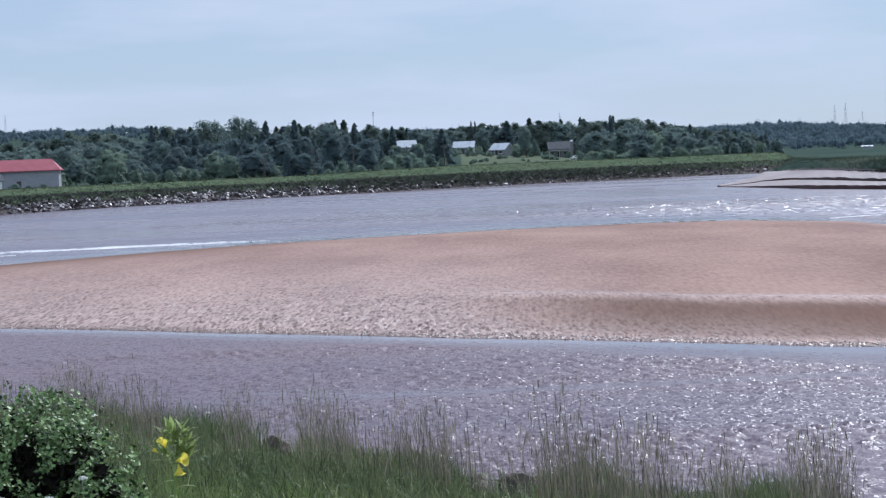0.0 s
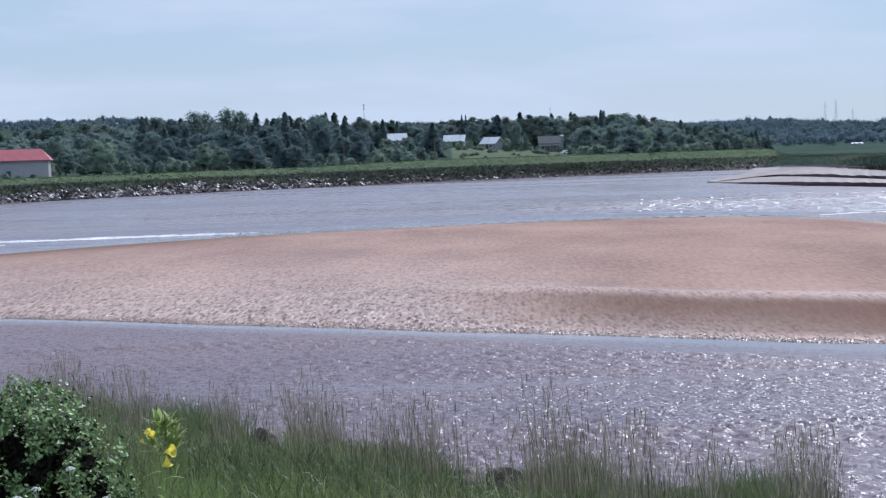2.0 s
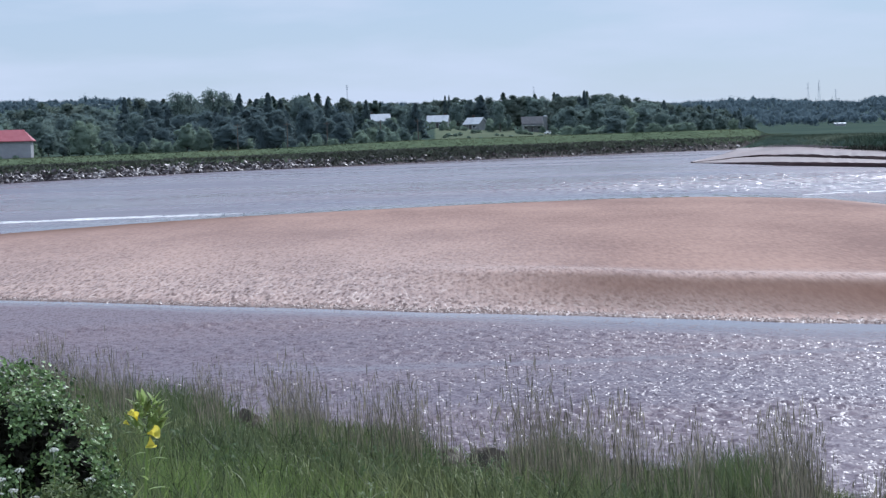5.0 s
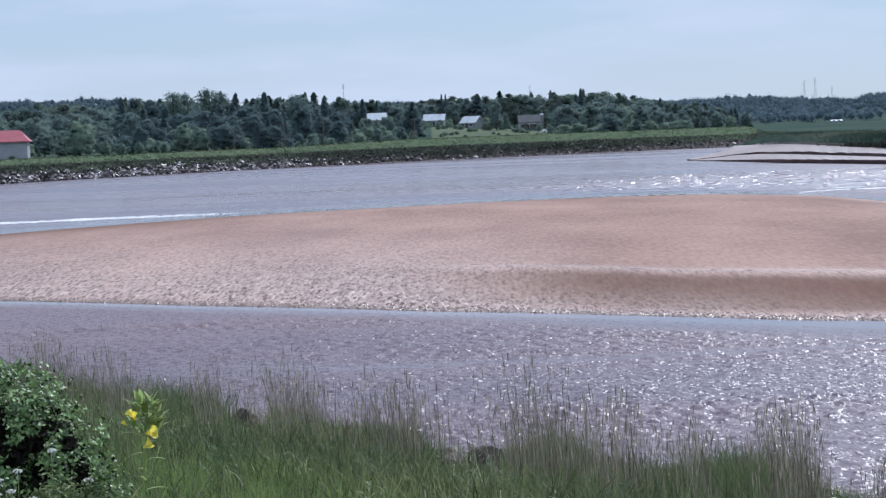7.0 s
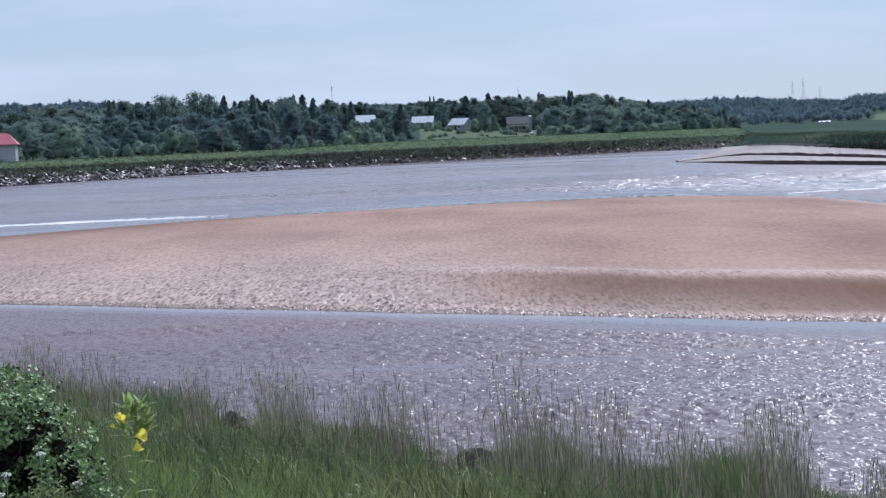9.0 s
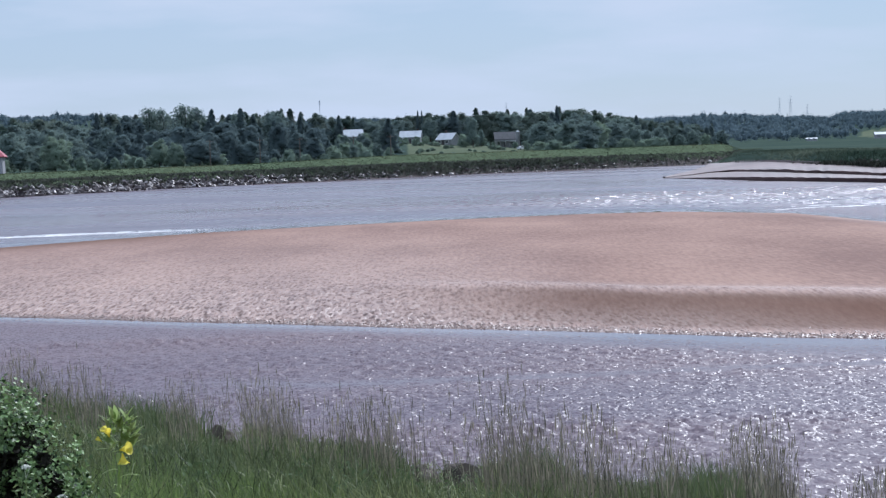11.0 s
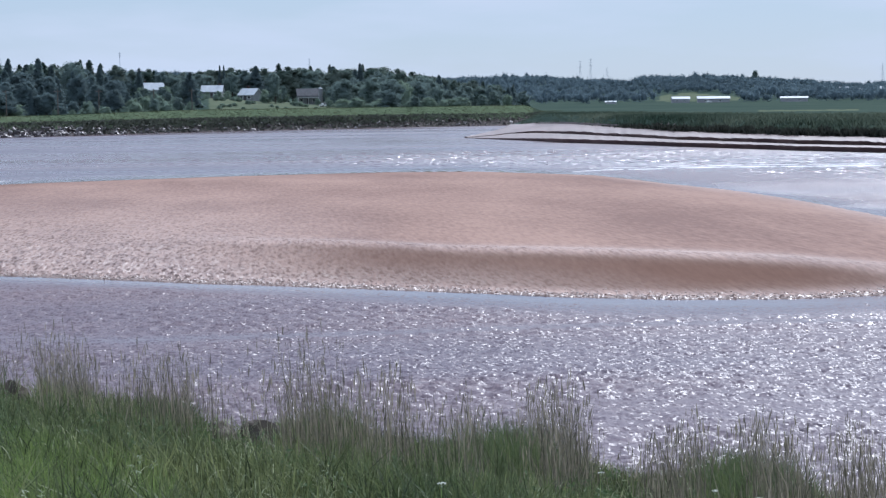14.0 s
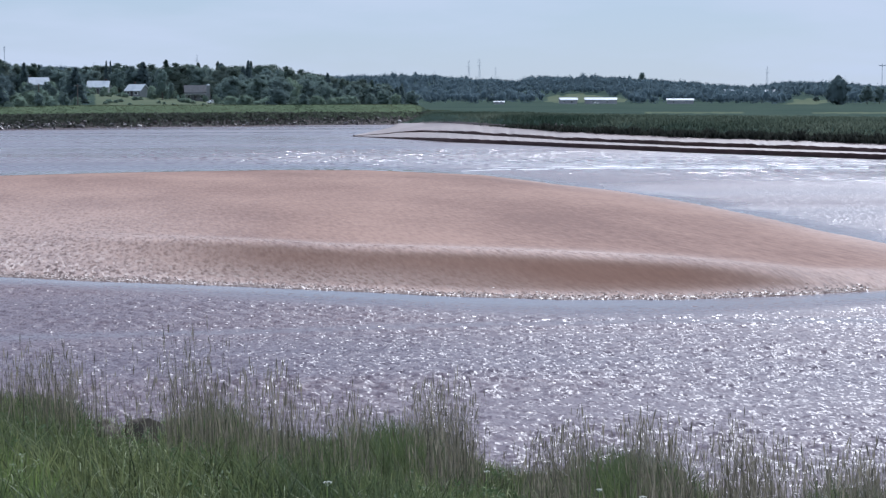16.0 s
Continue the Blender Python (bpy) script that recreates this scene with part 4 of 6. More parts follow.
def house(label, w, d, wall_h, roof_h, walls, roof_mat, windows=(), chimney=None, door=None, hip=0.0, over=0.4, category="house", name="house", porch=False):
    """A gabled or hipped building, its long side w facing -y. windows: (x, z, width, height) on that side."""
    h = tagged(new(name), label, category)
    bm = box(bmesh.new(), -w / 2, w / 2, -d / 2, d / 2, -0.5, wall_h)
    if not hip:
        for s in (-1, 1):
            x = s * w / 2
            a, b, c = bm.verts.new((x, -d / 2, wall_h)), bm.verts.new((x, d / 2, wall_h)), bm.verts.new((x, 0, wall_h + roof_h))
            a2, b2, c2 = bm.verts.new((x - s * 0.15, -d / 2, wall_h)), bm.verts.new((x - s * 0.15, d / 2, wall_h)), bm.verts.new((x - s * 0.15, 0, wall_h + roof_h))
            bm.faces.new((a, b, c)), bm.faces.new((a2, c2, b2)), bm.faces.new((a, c, c2, a2)), bm.faces.new((b, b2, c2, c))
    part("wall", bm, walls, h)
    bm = bmesh.new()
    X, Y, t = w / 2 + over, d / 2 + over, 0.22
    drop = over * roof_h / (d / 2)
    ridge = w / 2 + over - hip
    low = [(-X, -Y), (X, -Y), (X, Y), (-X, Y)]
    for dz in (0.02, t):
        lo = [bm.verts.new((x, y, wall_h - drop + dz)) for x, y in low]
        hi = [bm.verts.new((-ridge, 0, wall_h + roof_h + dz)), bm.verts.new((ridge, 0, wall_h + roof_h + dz))]
        if dz == 0.02:
            first = (lo, hi)
        bm.faces.new((lo[0], lo[1], hi[1], hi[0])), bm.faces.new((lo[2], lo[3], hi[0], hi[1]))
        if hip:
            bm.faces.new((lo[1], lo[2], hi[1])), bm.faces.new((lo[3], lo[0], hi[0]))
    for i in range(4):
        j = (i + 1) % 4
        if hip or i in (0, 2):
            bm.faces.new((first[0][i], first[0][j], lo[j], lo[i]))
    if not hip:
        for i0, i1, k in ((1, 2, 1), (3, 0, 0)):
            bm.faces.new((first[0][i0], first[1][k], hi[k], lo[i0])), bm.faces.new((first[1][k], first[0][i1], lo[i1], hi[k]))
    bmesh.ops.recalc_face_normals(bm, faces=bm.faces)
    part("roof", bm, roof_mat, h)
    for x, z, ww, wh in windows:
        y = -d / 2
        bm = bmesh.new()
        for x0, x1, z0, z1 in ((x - ww / 2 - 0.1, x + ww / 2 + 0.1, z + wh / 2, z + wh / 2 + 0.12), (x - ww / 2 - 0.14, x + ww / 2 + 0.14, z - wh / 2 - 0.12, z - wh / 2),
                               (x - ww / 2 - 0.1, x - ww / 2, z - wh / 2, z + wh / 2), (x + ww / 2, x + ww / 2 + 0.1, z - wh / 2, z + wh / 2), (x - 0.03, x + 0.03, z - wh / 2, z + wh / 2)):
            box(bm, x0, x1, y - 0.07, y + 0.05, z0, z1)
        win = part("window", bm, WHITE_PAINT, h)
        part("pane", box(bmesh.new(), x - ww / 2, x + ww / 2, y - 0.03, y + 0.02, z - wh / 2, z + wh / 2), GLASS, win)
    if door:
        x, dw, dh = door
        part("door", box(bmesh.new(), x - dw / 2, x + dw / 2, -d / 2 - 0.06, -d / 2 + 0.05, 0.0, dh, 0.02), TRIM_DARK, h)
    if chimney:
        x, y, top, cw = chimney
        bm = box(bmesh.new(), x - cw / 2, x + cw / 2, y - cw / 2, y + cw / 2, 0, top)
        box(bm, x - cw / 2 - 0.08, x + cw / 2 + 0.08, y - cw / 2 - 0.08, y + cw / 2 + 0.08, top, top + 0.15)
        part("chimney", bm, BRICK_CH, h)
    if porch:
        bm = box(bmesh.new(), -w / 2, w / 2, -d / 2 - 2.2, -d / 2, 2.5, 2.65)
        for x in (-w / 2 + 0.15, 0, w / 2 - 0.15):
            box(bm, x - 0.08, x + 0.08, -d / 2 - 2.15, -d / 2 - 2.0, 0, 2.5)
        part("porch", bm, WHITE_PAINT, h, "white open porch")
    return h


def stand(ob, az, r, turn=0.0, dz=0.0):
    """Stand a thing on the land, its front turned to the viewer and then by turn degrees."""
    x, y, z = at(az, r)
    ob.matrix_basis = pose(x, y, z + dz, 0, 0, -az + turn)
    return ob


stand(house("long low building with a bright red metal roof and pale walls", 20, 8, 4.9, 2.5, TAN_WALL, RED_ROOF,
            (), door=(0, 1.1, 2.1), hip=2.6, over=0.6, category="building", name="building"), -13.2, 505, -6)
stand(house("small grey-roofed shed beside the red-roofed building", 5, 4, 2.6, 1.6, WHITE_PAINT, DARK_ROOF, ((0, 1.5, 1.0, 1.0),), category="shed", name="shed"), -14.1, 470, 20)
stand(house("grey house with a pale metal roof among trees", 7.6, 7, 3.2, 2.6, GREY_BOARDS, PALE_ROOF, ((-3, 1.7, 1.2, 1.2), (2.5, 1.7, 1.4, 1.2)), chimney=(-3.4, 0.8, 6.6, 0.7)), -1.86, 800, 6)
stand(house("grey bungalow with a pale roof beside trees", 8.6, 7, 2.8, 2.4, GREY_BOARDS, PALE_ROOF, ((-2.4, 1.6, 1.3, 1.2), (1.8, 1.6, 1.6, 1.2)), chimney=(2.9, 0.5, 6.0, 0.7), door=(0, 1.0, 2.05)), -0.14, 810, -8)
stand(house("grey cottage with a bright metal roof on a green lawn", 7.2, 7, 2.4, 2.4, GREY_BOARDS, PALE_ROOF, ((-2.2, 1.4, 1.2, 1.1), (1.5, 1.4, 1.4, 1.1)), chimney=(-1.2, 0.4, 5.8, 0.6), door=(-0.4, 1.0, 2.05)), 0.97, 790, -32)
stand(house("grey farmhouse with a dull roof and an open porch", 8.2, 7, 3.4, 2.6, GREY_BOARDS, DARK_ROOF,
            ((-2.6, 1.6, 1.0, 1.3), (2.4, 1.6, 1.0, 1.3)), door=(0, 1.0, 2.05), porch=True), 2.65, 780, 4)
silo = tagged(new("silo"), "slender pale concrete silo beside the farmhouse", "silo")
part("shaft", tube(bmesh.new(), [(0, 0, -0.4), (0, 0, 6.2), (0, 0, 6.4)], [0.85, 0.85, 0.9], 16), GREY_BOARDS, silo)
part("dome", tube(bmesh.new(), [(0, 0, 6.4), (0, 0, 6.75), (0, 0, 6.95)], [0.88, 0.6, 0.15], 16), PALE_ROOF, silo)
stand(silo, 3.04, 776)
stand(house("small white-roofed cottage at the edge of the wood", 5.5, 5, 2.4, 1.6, WHITE_PAINT, PALE_ROOF, ((0, 1.4, 1.2, 1.0),)), 6.86, 900, 5)
for label, az, r, w, d, wh, rh, tn, dz in (
        ("long white-roofed barn at the far side of the marsh", 14.66, 1350, 22, 10, 2.6, 1.5, 3, 0), ("white-roofed barn at the far side of the marsh", 13.70, 1350, 12, 9, 2.6, 1.5, 6, 0),
        ("long low pale-roofed shed at the far side of the marsh", 17.0, 1350, 18.5, 8, 2.4, 1.1, 0, 0), ("low pale greenhouse at the marsh edge", 11.65, 1300, 7, 6, 1.2, 0.7, 0, 0),
        ("grey house with a pale roof on the far hillside", 18.42, 1900, 9, 7, 3.4, 2.6, 5, 0), ("grey house with a pale roof on the far hillside", 19.05, 1900, 11, 7, 2.6, 2.4, -10, 0),
        ("grey farm building with a pale roof on the far hillside", 19.66, 1900, 14, 8, 2.8, 2.2, 8, 0)):
    stand(house(label, w, d, wh, rh, TAN_WALL, PALE_ROOF, ((-w * 0.25, 1.2, 1.2, 0.9), (w * 0.2, 1.2, 1.4, 0.9)), category="barn" if "barn" in label or "shed" in label else "house",
                name="barn" if "barn" in label or "shed" in label else "house"), az, r, tn, dz)


def car(label):
    c = tagged(new("car"), label, "car")
    bm = box(bmesh.new(), -2.1, 2.1, -0.85, 0.85, 0.3, 0.95, 0.12)
    box(bm, -1.2, 1.3, -0.75, 0.75, 0.95, 1.5, 0.18)
    part("body", bm, WHITE_PAINT, c)
    part("window", box(bmesh.new(), -1.0, 1.1, -0.78, 0.78, 1.0, 1.38, 0.05), GLASS, c)
    for x in (-1.3, 1.3):
        for y in (-0.78, 0.78):
            part("wheel", tube(bmesh.new(), [(x, y - 0.1, 0.32), (x, y + 0.1, 0.32)], [0.32, 0.32], 14), TRIM_DARK, c)
    return c


white_car = car("small white car parked near houses and trees")
x, y, z = at(7.04, 850)
put_on(white_car, pose(x, y, z, 0, 0, 15))
for az, r in ((14.53, 1290), (3.16, 742)):
    x, y, z = at(az, r)
    put_on(white_car, pose(x, y, z, 0, 0, 30))


def pylon(label, h, spread, arms, hframe=False):
    """Steel lattice tower: four legs, bracing, cross arms."""
    p_ = tagged(new("pylon"), label, "pylon")
    t = 0.17
    if hframe:
        for x in (-4, 4):
            part("leg", tube(bmesh.new(), [(x, 0, -1), (x, 0, h)], [0.42, 0.32], 8), STEEL, p_)
        part("crossarm", box(bmesh.new(), -8, 8, -0.4, 0.4, h - 2.5, h - 1.4), STEEL, p_)
        return p_
    for sx in (-1, 1):
        for sy in (-1, 1):
            part("leg", tube(bmesh.new(), [(sx * spread, sy * spread, -1), (sx * spread * 0.32, sy * spread * 0.32, h * 0.6), (sx * 0.35, sy * 0.35, h)], [t, t * 0.8, t * 0.5], 5), STEEL, p_)
    for k in range(7):
        z0, z1 = h * 0.12 * k, h * 0.12 * (k + 1)
        w0, w1 = (np.interp(z, [0, h * 0.6, h], [spread, spread * 0.32, 0.35]) for z in (z0, z1))
        for s in (-1, 1):
            for q in (-1, 1):
                part("brace", tube(bmesh.new(), [(-q * w0, s * w0, z0), (q * w1, s * w1, z1)], [0.06, 0.06], 4), STEEL, p_)
    for z, w in arms:
        part("crossarm", tube(bmesh.new(), [(-w, 0, h * z), (0, 0, h * z + 0.8), (w, 0, h * z)], [0.09, 0.18, 0.09], 5), STEEL, p_)
    return p_


tower = pylon("tall steel lattice pylon on the far wooded hill", 38, 3.6, ((0.72, 5.5), (0.84, 4.6), (0.95, 3.6)))
for az, el, r in ((11.06, 1.17, 2600), (11.54, 0.90, 2640), (10.75, 1.12, 2680), (-13.55, 1.76, 2600), (2.72, 1.27, 2600), (19.52, 0.93, 2560)):
    x, y, z = at(az, r)
    s = (top_at(el, r) - z) / 38
    put_on(tower, placed(x, y, z, -az + 25, (max(s, 0.7) * 0.8, max(s, 0.7) * 0.8, s)))
stand(pylon("steel H-frame pylon on the far hill", top_at(0.99, 2500) - at(22.83, 2500)[2], 3, (), True), 22.9, 2500)
mast = tagged(new("radio_mast"), "thin steel radio mast behind the wood", "mast")
x, y, z = at(-2.82, 2500)
part("shaft", tube(bmesh.new(), [(0, 0, -1), (0, 0, (top_at(1.5, 2500) - z))], [0.45, 0.3], 6), STEEL, mast)
for k in range(3):
    part("antenna", box(bmesh.new(), -1.2, 1.2, -0.2, 0.2, (top_at(1.5, 2500) - z) * (0.8 + 0.07 * k), (top_at(1.5, 2500) - z) * (0.8 + 0.07 * k) + 0.8), STEEL, mast)
mast.matrix_basis = pose(x, y, z)

upole = tagged(new("utility_pole"), "weathered wooden utility pole with a crossarm behind the dyke", "pole", "poles behind the dyke")
part("post", tube(bmesh.new(), [(0, 0, -0.5), (0, 0, 8.2)], [0.17, 0.12], 8), POLE_WOOD, upole)
part("crossarm", box(bmesh.new(), -1.1, 1.1, -0.06, 0.06, 7.4, 7.55), POLE_WOOD, upole)
for dx in (-1.0, -0.5, 0.5, 1.0):
    part("insulator", tube(bmesh.new(), [(dx, 0, 7.55), (dx, 0, 7.72)], [0.05, 0.04], 6), WHITE_PAINT, upole)
for az, r in ((-4.63, 600), (-3.45, 615), (-1.86, 625), (-0.75, 630), (-6.1, 595)):
    x, y, z = at(az, r)
    put_on(upole, pose(x, y, z, 0, 0, -az))


# ---- shore stones, rough grass of dyke and marsh ----
STONE, n, l, p = material("shore_stone", 0.5, 0.5)
g = n.new("ShaderNodeNewGeometry")
oi = n.new("ShaderNodeObjectInfo")
tone = maths(n, l, "FRACT", maths(n, l, "ADD", g.outputs["Random Per Island"], oi.outputs["Random"]))
tone = maths(n, l, "ADD", maths(n, l, "MULTIPLY", tone, 0.84), maths(n, l, "MULTIPLY", noise_tex(n, l, coords(n, l), 3.0, 4), 0.16))
l.new(ramp(n, l, tone, (0.15, (0.045, 0.034, 0.036)), (0.6, (0.13, 0.105, 0.10)), (0.92, (0.33, 0.30, 0.29))), p.inputs["Base Color"])
STONE_DARK = plain("bank_boulder", (0.030, 0.024, 0.019), (0.150, 0.118, 0.090), 4.0, 0.85, 0.25, 0.03)


def stone_mesh(seed, mat):
    """A broken, faceted stone about one metre long."""
    rng = np.random.default_rng(seed)
    bm = bmesh.new()
    bmesh.ops.create_icosphere(bm, subdivisions=1, radius=0.5)
    for v in bm.verts:
        v.co *= rng.uniform(0.75, 1.15)
    for _ in range(7):
        nrm = Vector(rng.normal(size=3)).normalized()
        off = rng.uniform(0.2, 0.34)
        for v in bm.verts:
            d = v.co.dot(nrm) - off
            if d > 0:
                v.co -= nrm * d
    me = bpy.data.meshes.new("stone")
    bm.to_mesh(me)
    bm.free()
    me.materials.append(mat)
    return me


rng = np.random.default_rng(19)
shapes = [stone_mesh(60 + i, STONE) for i in range(7)]
riprap = tagged(new("riprap"), "band of pale broken stones armouring the far river bank", "riprap")
joined_v, joined_f, count, made = [], [], 0, 0
stones = []
for i in range(2400):
    az = rng.uniform(-15.6, 9.3)
    u = rng.uniform(-0.7, 4.6)
    if rng.uniform() < 0.8 * float(smooth(az, -5, 0)) or u > 3.4 and rng.uniform() < 0.5:
        continue
    r = float(along(az, FAR_WATER)) + u
    big = rng.uniform(0.45, 1.0) ** 1.5
    stones.append((az, r, big * (2.6 if az < -4 else 2.1)))
near_first = sorted(stones, key=lambda s: s[0])
for i, (az, r, big) in enumerate(near_first):
    x, y, z = at(az, r)
    m = pose(x, y, max(z, -0.1) + big * 0.14, *rng.uniform(-48, 48, 2), rng.uniform(0, 360)) @ Matrix.Diagonal((big * rng.uniform(0.8, 1.35), big * rng.uniform(0.45, 0.75), big * rng.uniform(0.26, 0.5), 1))
    me = shapes[int(rng.integers(len(shapes)))]
    if i % 4 == 0 and made < 300 and az < -5:
        part("stone", me, STONE, riprap, matrix=m)
        made += 1
    else:
        for q in me.polygons:
            joined_f.append([count + k for k in q.vertices])
        joined_v.extend((m @ v.co)[:] for v in me.vertices)
        count += len(me.vertices)
me = bpy.data.meshes.new("rubble")
me.from_pydata(joined_v, [], joined_f)
me.materials.append(STONE)
tagged(part("rubble", me, STONE, riprap), kind="stuff")


def tufts(rng, az, r, height, width, lean=0.25, blades=5):
    """Coarse tufts for banks far off: a few broad curved blades each."""
    n = len(az)
    a = np.radians(az)
    x, y = r * np.sin(a), r * np.cos(a)
    z, _ = land(az, r)
    V = []
    for b in range(blades):
        t = rng.uniform(0, math.tau, n)
        h, w = height * rng.uniform(0.6, 1.15, n), width * rng.uniform(0.6, 1.2, n)
        off = rng.normal(size=(2, n)) * width * 1.2
        tip = rng.normal(size=(2, n)) * lean * h
        c, s = np.cos(t) * w / 2, np.sin(t) * w / 2
        bx, by = x + off[0], y + off[1]
        V.append(np.stack([np.stack([bx - c, by - s, z - 0.05], -1), np.stack([bx + c, by + s, z - 0.05], -1), np.stack([bx + tip[0] + c * 0.2, by + tip[1] + s * 0.2, z + h], -1), np.stack([bx + tip[0] - c * 0.2, by + tip[1] - s * 0.2, z + h], -1)], 1))
    V = np.concatenate(V).reshape(-1, 3)
    return V, np.arange(len(V)).reshape(-1, 4)


def upward(rng, V):
    """Soft grass lights as a mat: normals mostly up, a little astray for each blade."""
    d = np.repeat(rng.normal(size=(len(V) // 4, 3)) * 0.4, 4, axis=0) + np.array([0, 0, 1.0])
    return d / np.linalg.norm(d, axis=1)[:, None]


ROUGH_GRASS = foliage("rough_grass", (0.095, 0.120, 0.086), (0.138, 0.166, 0.112), 0.9, 0.0, 0.55, patch=0.025)
MARSH_GRASS = foliage("marsh_grass", (0.088, 0.118, 0.104), (0.118, 0.150, 0.124), 0.9, 0.0, 0.55, patch=0.02)
FRINGE = foliage("fringe_weeds", (0.030, 0.034, 0.030), (0.060, 0.062, 0.052), 0.9, 0.0, 0.4)
REED_DARK = foliage("bank_weeds", (0.066, 0.076, 0.064), (0.115, 0.122, 0.100), 0.8, 0.05, 0.55)
rng = np.random.default_rng(23)
az = rng.uniform(-16, 10.2, 12000)
r = along(az, FAR_WATER) + rng.uniform(8.5, 26, 12000)
V, F = tufts(rng, az, r, rng.uniform(0.06, 0.17, len(az)), 0.30, 0.8, 3)
tagged(new("dyke_grass", mesh_of("dyke_grass", V, F, ROUGH_GRASS, upward(rng, V))), "rough uncut green grass over the dyke", "grass", kind="stuff")
az = np.concatenate([rng.uniform(-16, 9.4, 8000), rng.uniform(-4, 9.6, 3500)])
r = along(az, FAR_WATER) + np.concatenate([rng.uniform(3.6, 10.5, 8000), rng.uniform(0.6, 9, 3500)])
V, F = tufts(rng, az, r, rng.uniform(0.15, 0.5, len(az)) * (1 - 0.6 * smooth(az, 4, 9)), 0.5, 0.9, 3)
tagged(new("bank_weeds", mesh_of("bank_weeds", V, F, REED_DARK, upward(rng, V))), "dark brownish weeds above the shore stones", "weeds", kind="stuff")
az = 9.0 + 16 * rng.uniform(0, 1, 24000)
r = along(az, MUD_TOP) + 0.5 + 110 * rng.uniform(0, 1, 24000) ** 1.8
V, F = tufts(rng, az, r, rng.uniform(0.3, 0.7, len(az)) * (0.22 + 0.78 * smooth(az, 9.4, 12.5)), 0.2, 0.35, 3)
tagged(new("marsh_grass", mesh_of("marsh_grass", V, F, MARSH_GRASS, upward(rng, V))), "dense dark green cordgrass along the mud bank", "grass", kind="stuff")


az = 11.0 + 14.0 * rng.uniform(0, 1, 4500)   # ragged fringe hanging over the scarp
r = along(az, MUD_TOP) - 0.9 + 2.6 * rng.uniform(0, 1, 4500)
V, F = tufts(rng, az, r, rng.uniform(0.5, 1.2, len(az)) * np.array([0.75 + 0.9 * noise.noise((a * 3.1, 0.0, 4.0)) for a in az]) * (0.3 + 0.7 * smooth(az, 11.0, 13.0)), 0.3, 0.5, 3)
V[:, 2] += 0.45 * np.repeat(smooth(np.tile(az, 3), 11.0, 13.0), 4)
tagged(new("scarp_fringe", mesh_of("scarp_fringe", V, F, FRINGE, upward(rng, V))), "dark ragged weeds hanging over the mud scarp", "weeds", kind="stuff")


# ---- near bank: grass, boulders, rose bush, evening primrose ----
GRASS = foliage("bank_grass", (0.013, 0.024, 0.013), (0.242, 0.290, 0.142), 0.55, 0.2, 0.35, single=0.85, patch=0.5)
GRASS_LUSH = foliage("lush_grass", (0.07, 0.12, 0.03), (0.24, 0.31, 0.10), 0.65, 0.1, 0.45)
STALK = foliage("seeding_stalks", (0.034, 0.036, 0.025), (0.37, 0.32, 0.24), 0.6, 0.15, 0.3, single=0.85)


def blades(rng, az, r, height, width, lean, wind=-0.1):
    """Fine curved blades, three faces each, standing on the land."""
    n = len(az)
    a = np.radians(az)
    x, y = r * np.sin(a), r * np.cos(a)
    z, _ = land(az, r)
    base = np.stack([x, y, z - 0.03], -1)
    t = rng.uniform(0, math.tau, n)
    side = np.stack([np.cos(t), np.sin(t), np.zeros(n)], -1) * (width / 2)[:, None]
    bend = np.stack([rng.normal(size=n) * lean + wind, rng.normal(size=n) * lean, np.zeros(n)], -1) * height[:, None]
    upv = np.array([0, 0, 1.0]) * height[:, None]
    mid, tip = base + upv * 0.55 + bend * 0.3, base + upv * (1 - 0.25 * np.abs(bend[:, :1]) / height[:, None]) + bend
    V = np.stack([base - side, base + side, mid + side * 0.8, mid - side * 0.8, tip], 1).reshape(-1, 3)
    k = np.arange(n)[:, None] * 5
    F = [list(f) for f in (k + np.array([0, 1, 2, 3])).tolist()] + [list(f) for f in (k + np.array([3, 2, 4])).tolist()]
    return V, F


def grass_object(name, V, F, mat, label, category="grass"):
    me = bpy.data.meshes.new(name)
    me.from_pydata(V.tolist(), [], F)
    me.materials.append(mat)
    return tagged(new(name, me), label, category, kind="stuff")


def spread(rng, n, a0, a1, r0, r1):
    """Points even over the bank between two fractions of the way to its edge."""
    az = rng.uniform(a0, a1, n)
    e = along(az, BANK_EDGE)
    f = np.sqrt(rng.uniform(r0 ** 2, r1 ** 2, n))
    return az, e * f


CLEARINGS = ((-6.1, 35.0, 0.7), (1.0, 28.6, 0.75), (-0.15, 29.6, 0.7))   # azimuth, distance, half width
rng = np.random.default_rng(31)
az, r = spread(rng, 105000, -16, 25, 0.30, 1.06)
clump = np.array([noise.noise((a * 0.35, b * 0.35, 0.0)) for a, b in zip(r * np.sin(np.radians(az)), r * np.cos(np.radians(az)))])
low_az = 1 - 0.26 * smooth(az, 10.8, 11.7) * (1 - smooth(az, 13.5, 14.4)) - 0.38 * smooth(az, 17.4, 18.3) * (1 - smooth(az, 20.2, 21.2))
for b_az, b_r, b_w in CLEARINGS:   # grazed short before the boulders
    low_az = np.where((np.abs(az - b_az) < b_w * rng.uniform(0.7, 1.2, len(az))) & (r > b_r - 11) & (r < b_r + 3), low_az * rng.uniform(0.15, 0.45, len(az)), low_az)
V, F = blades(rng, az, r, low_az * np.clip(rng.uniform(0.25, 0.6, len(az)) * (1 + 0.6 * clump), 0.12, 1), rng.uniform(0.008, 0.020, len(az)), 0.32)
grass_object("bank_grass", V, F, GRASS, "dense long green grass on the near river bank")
az, r = spread(rng, 30000, -12, 0, 0.30, 0.50)
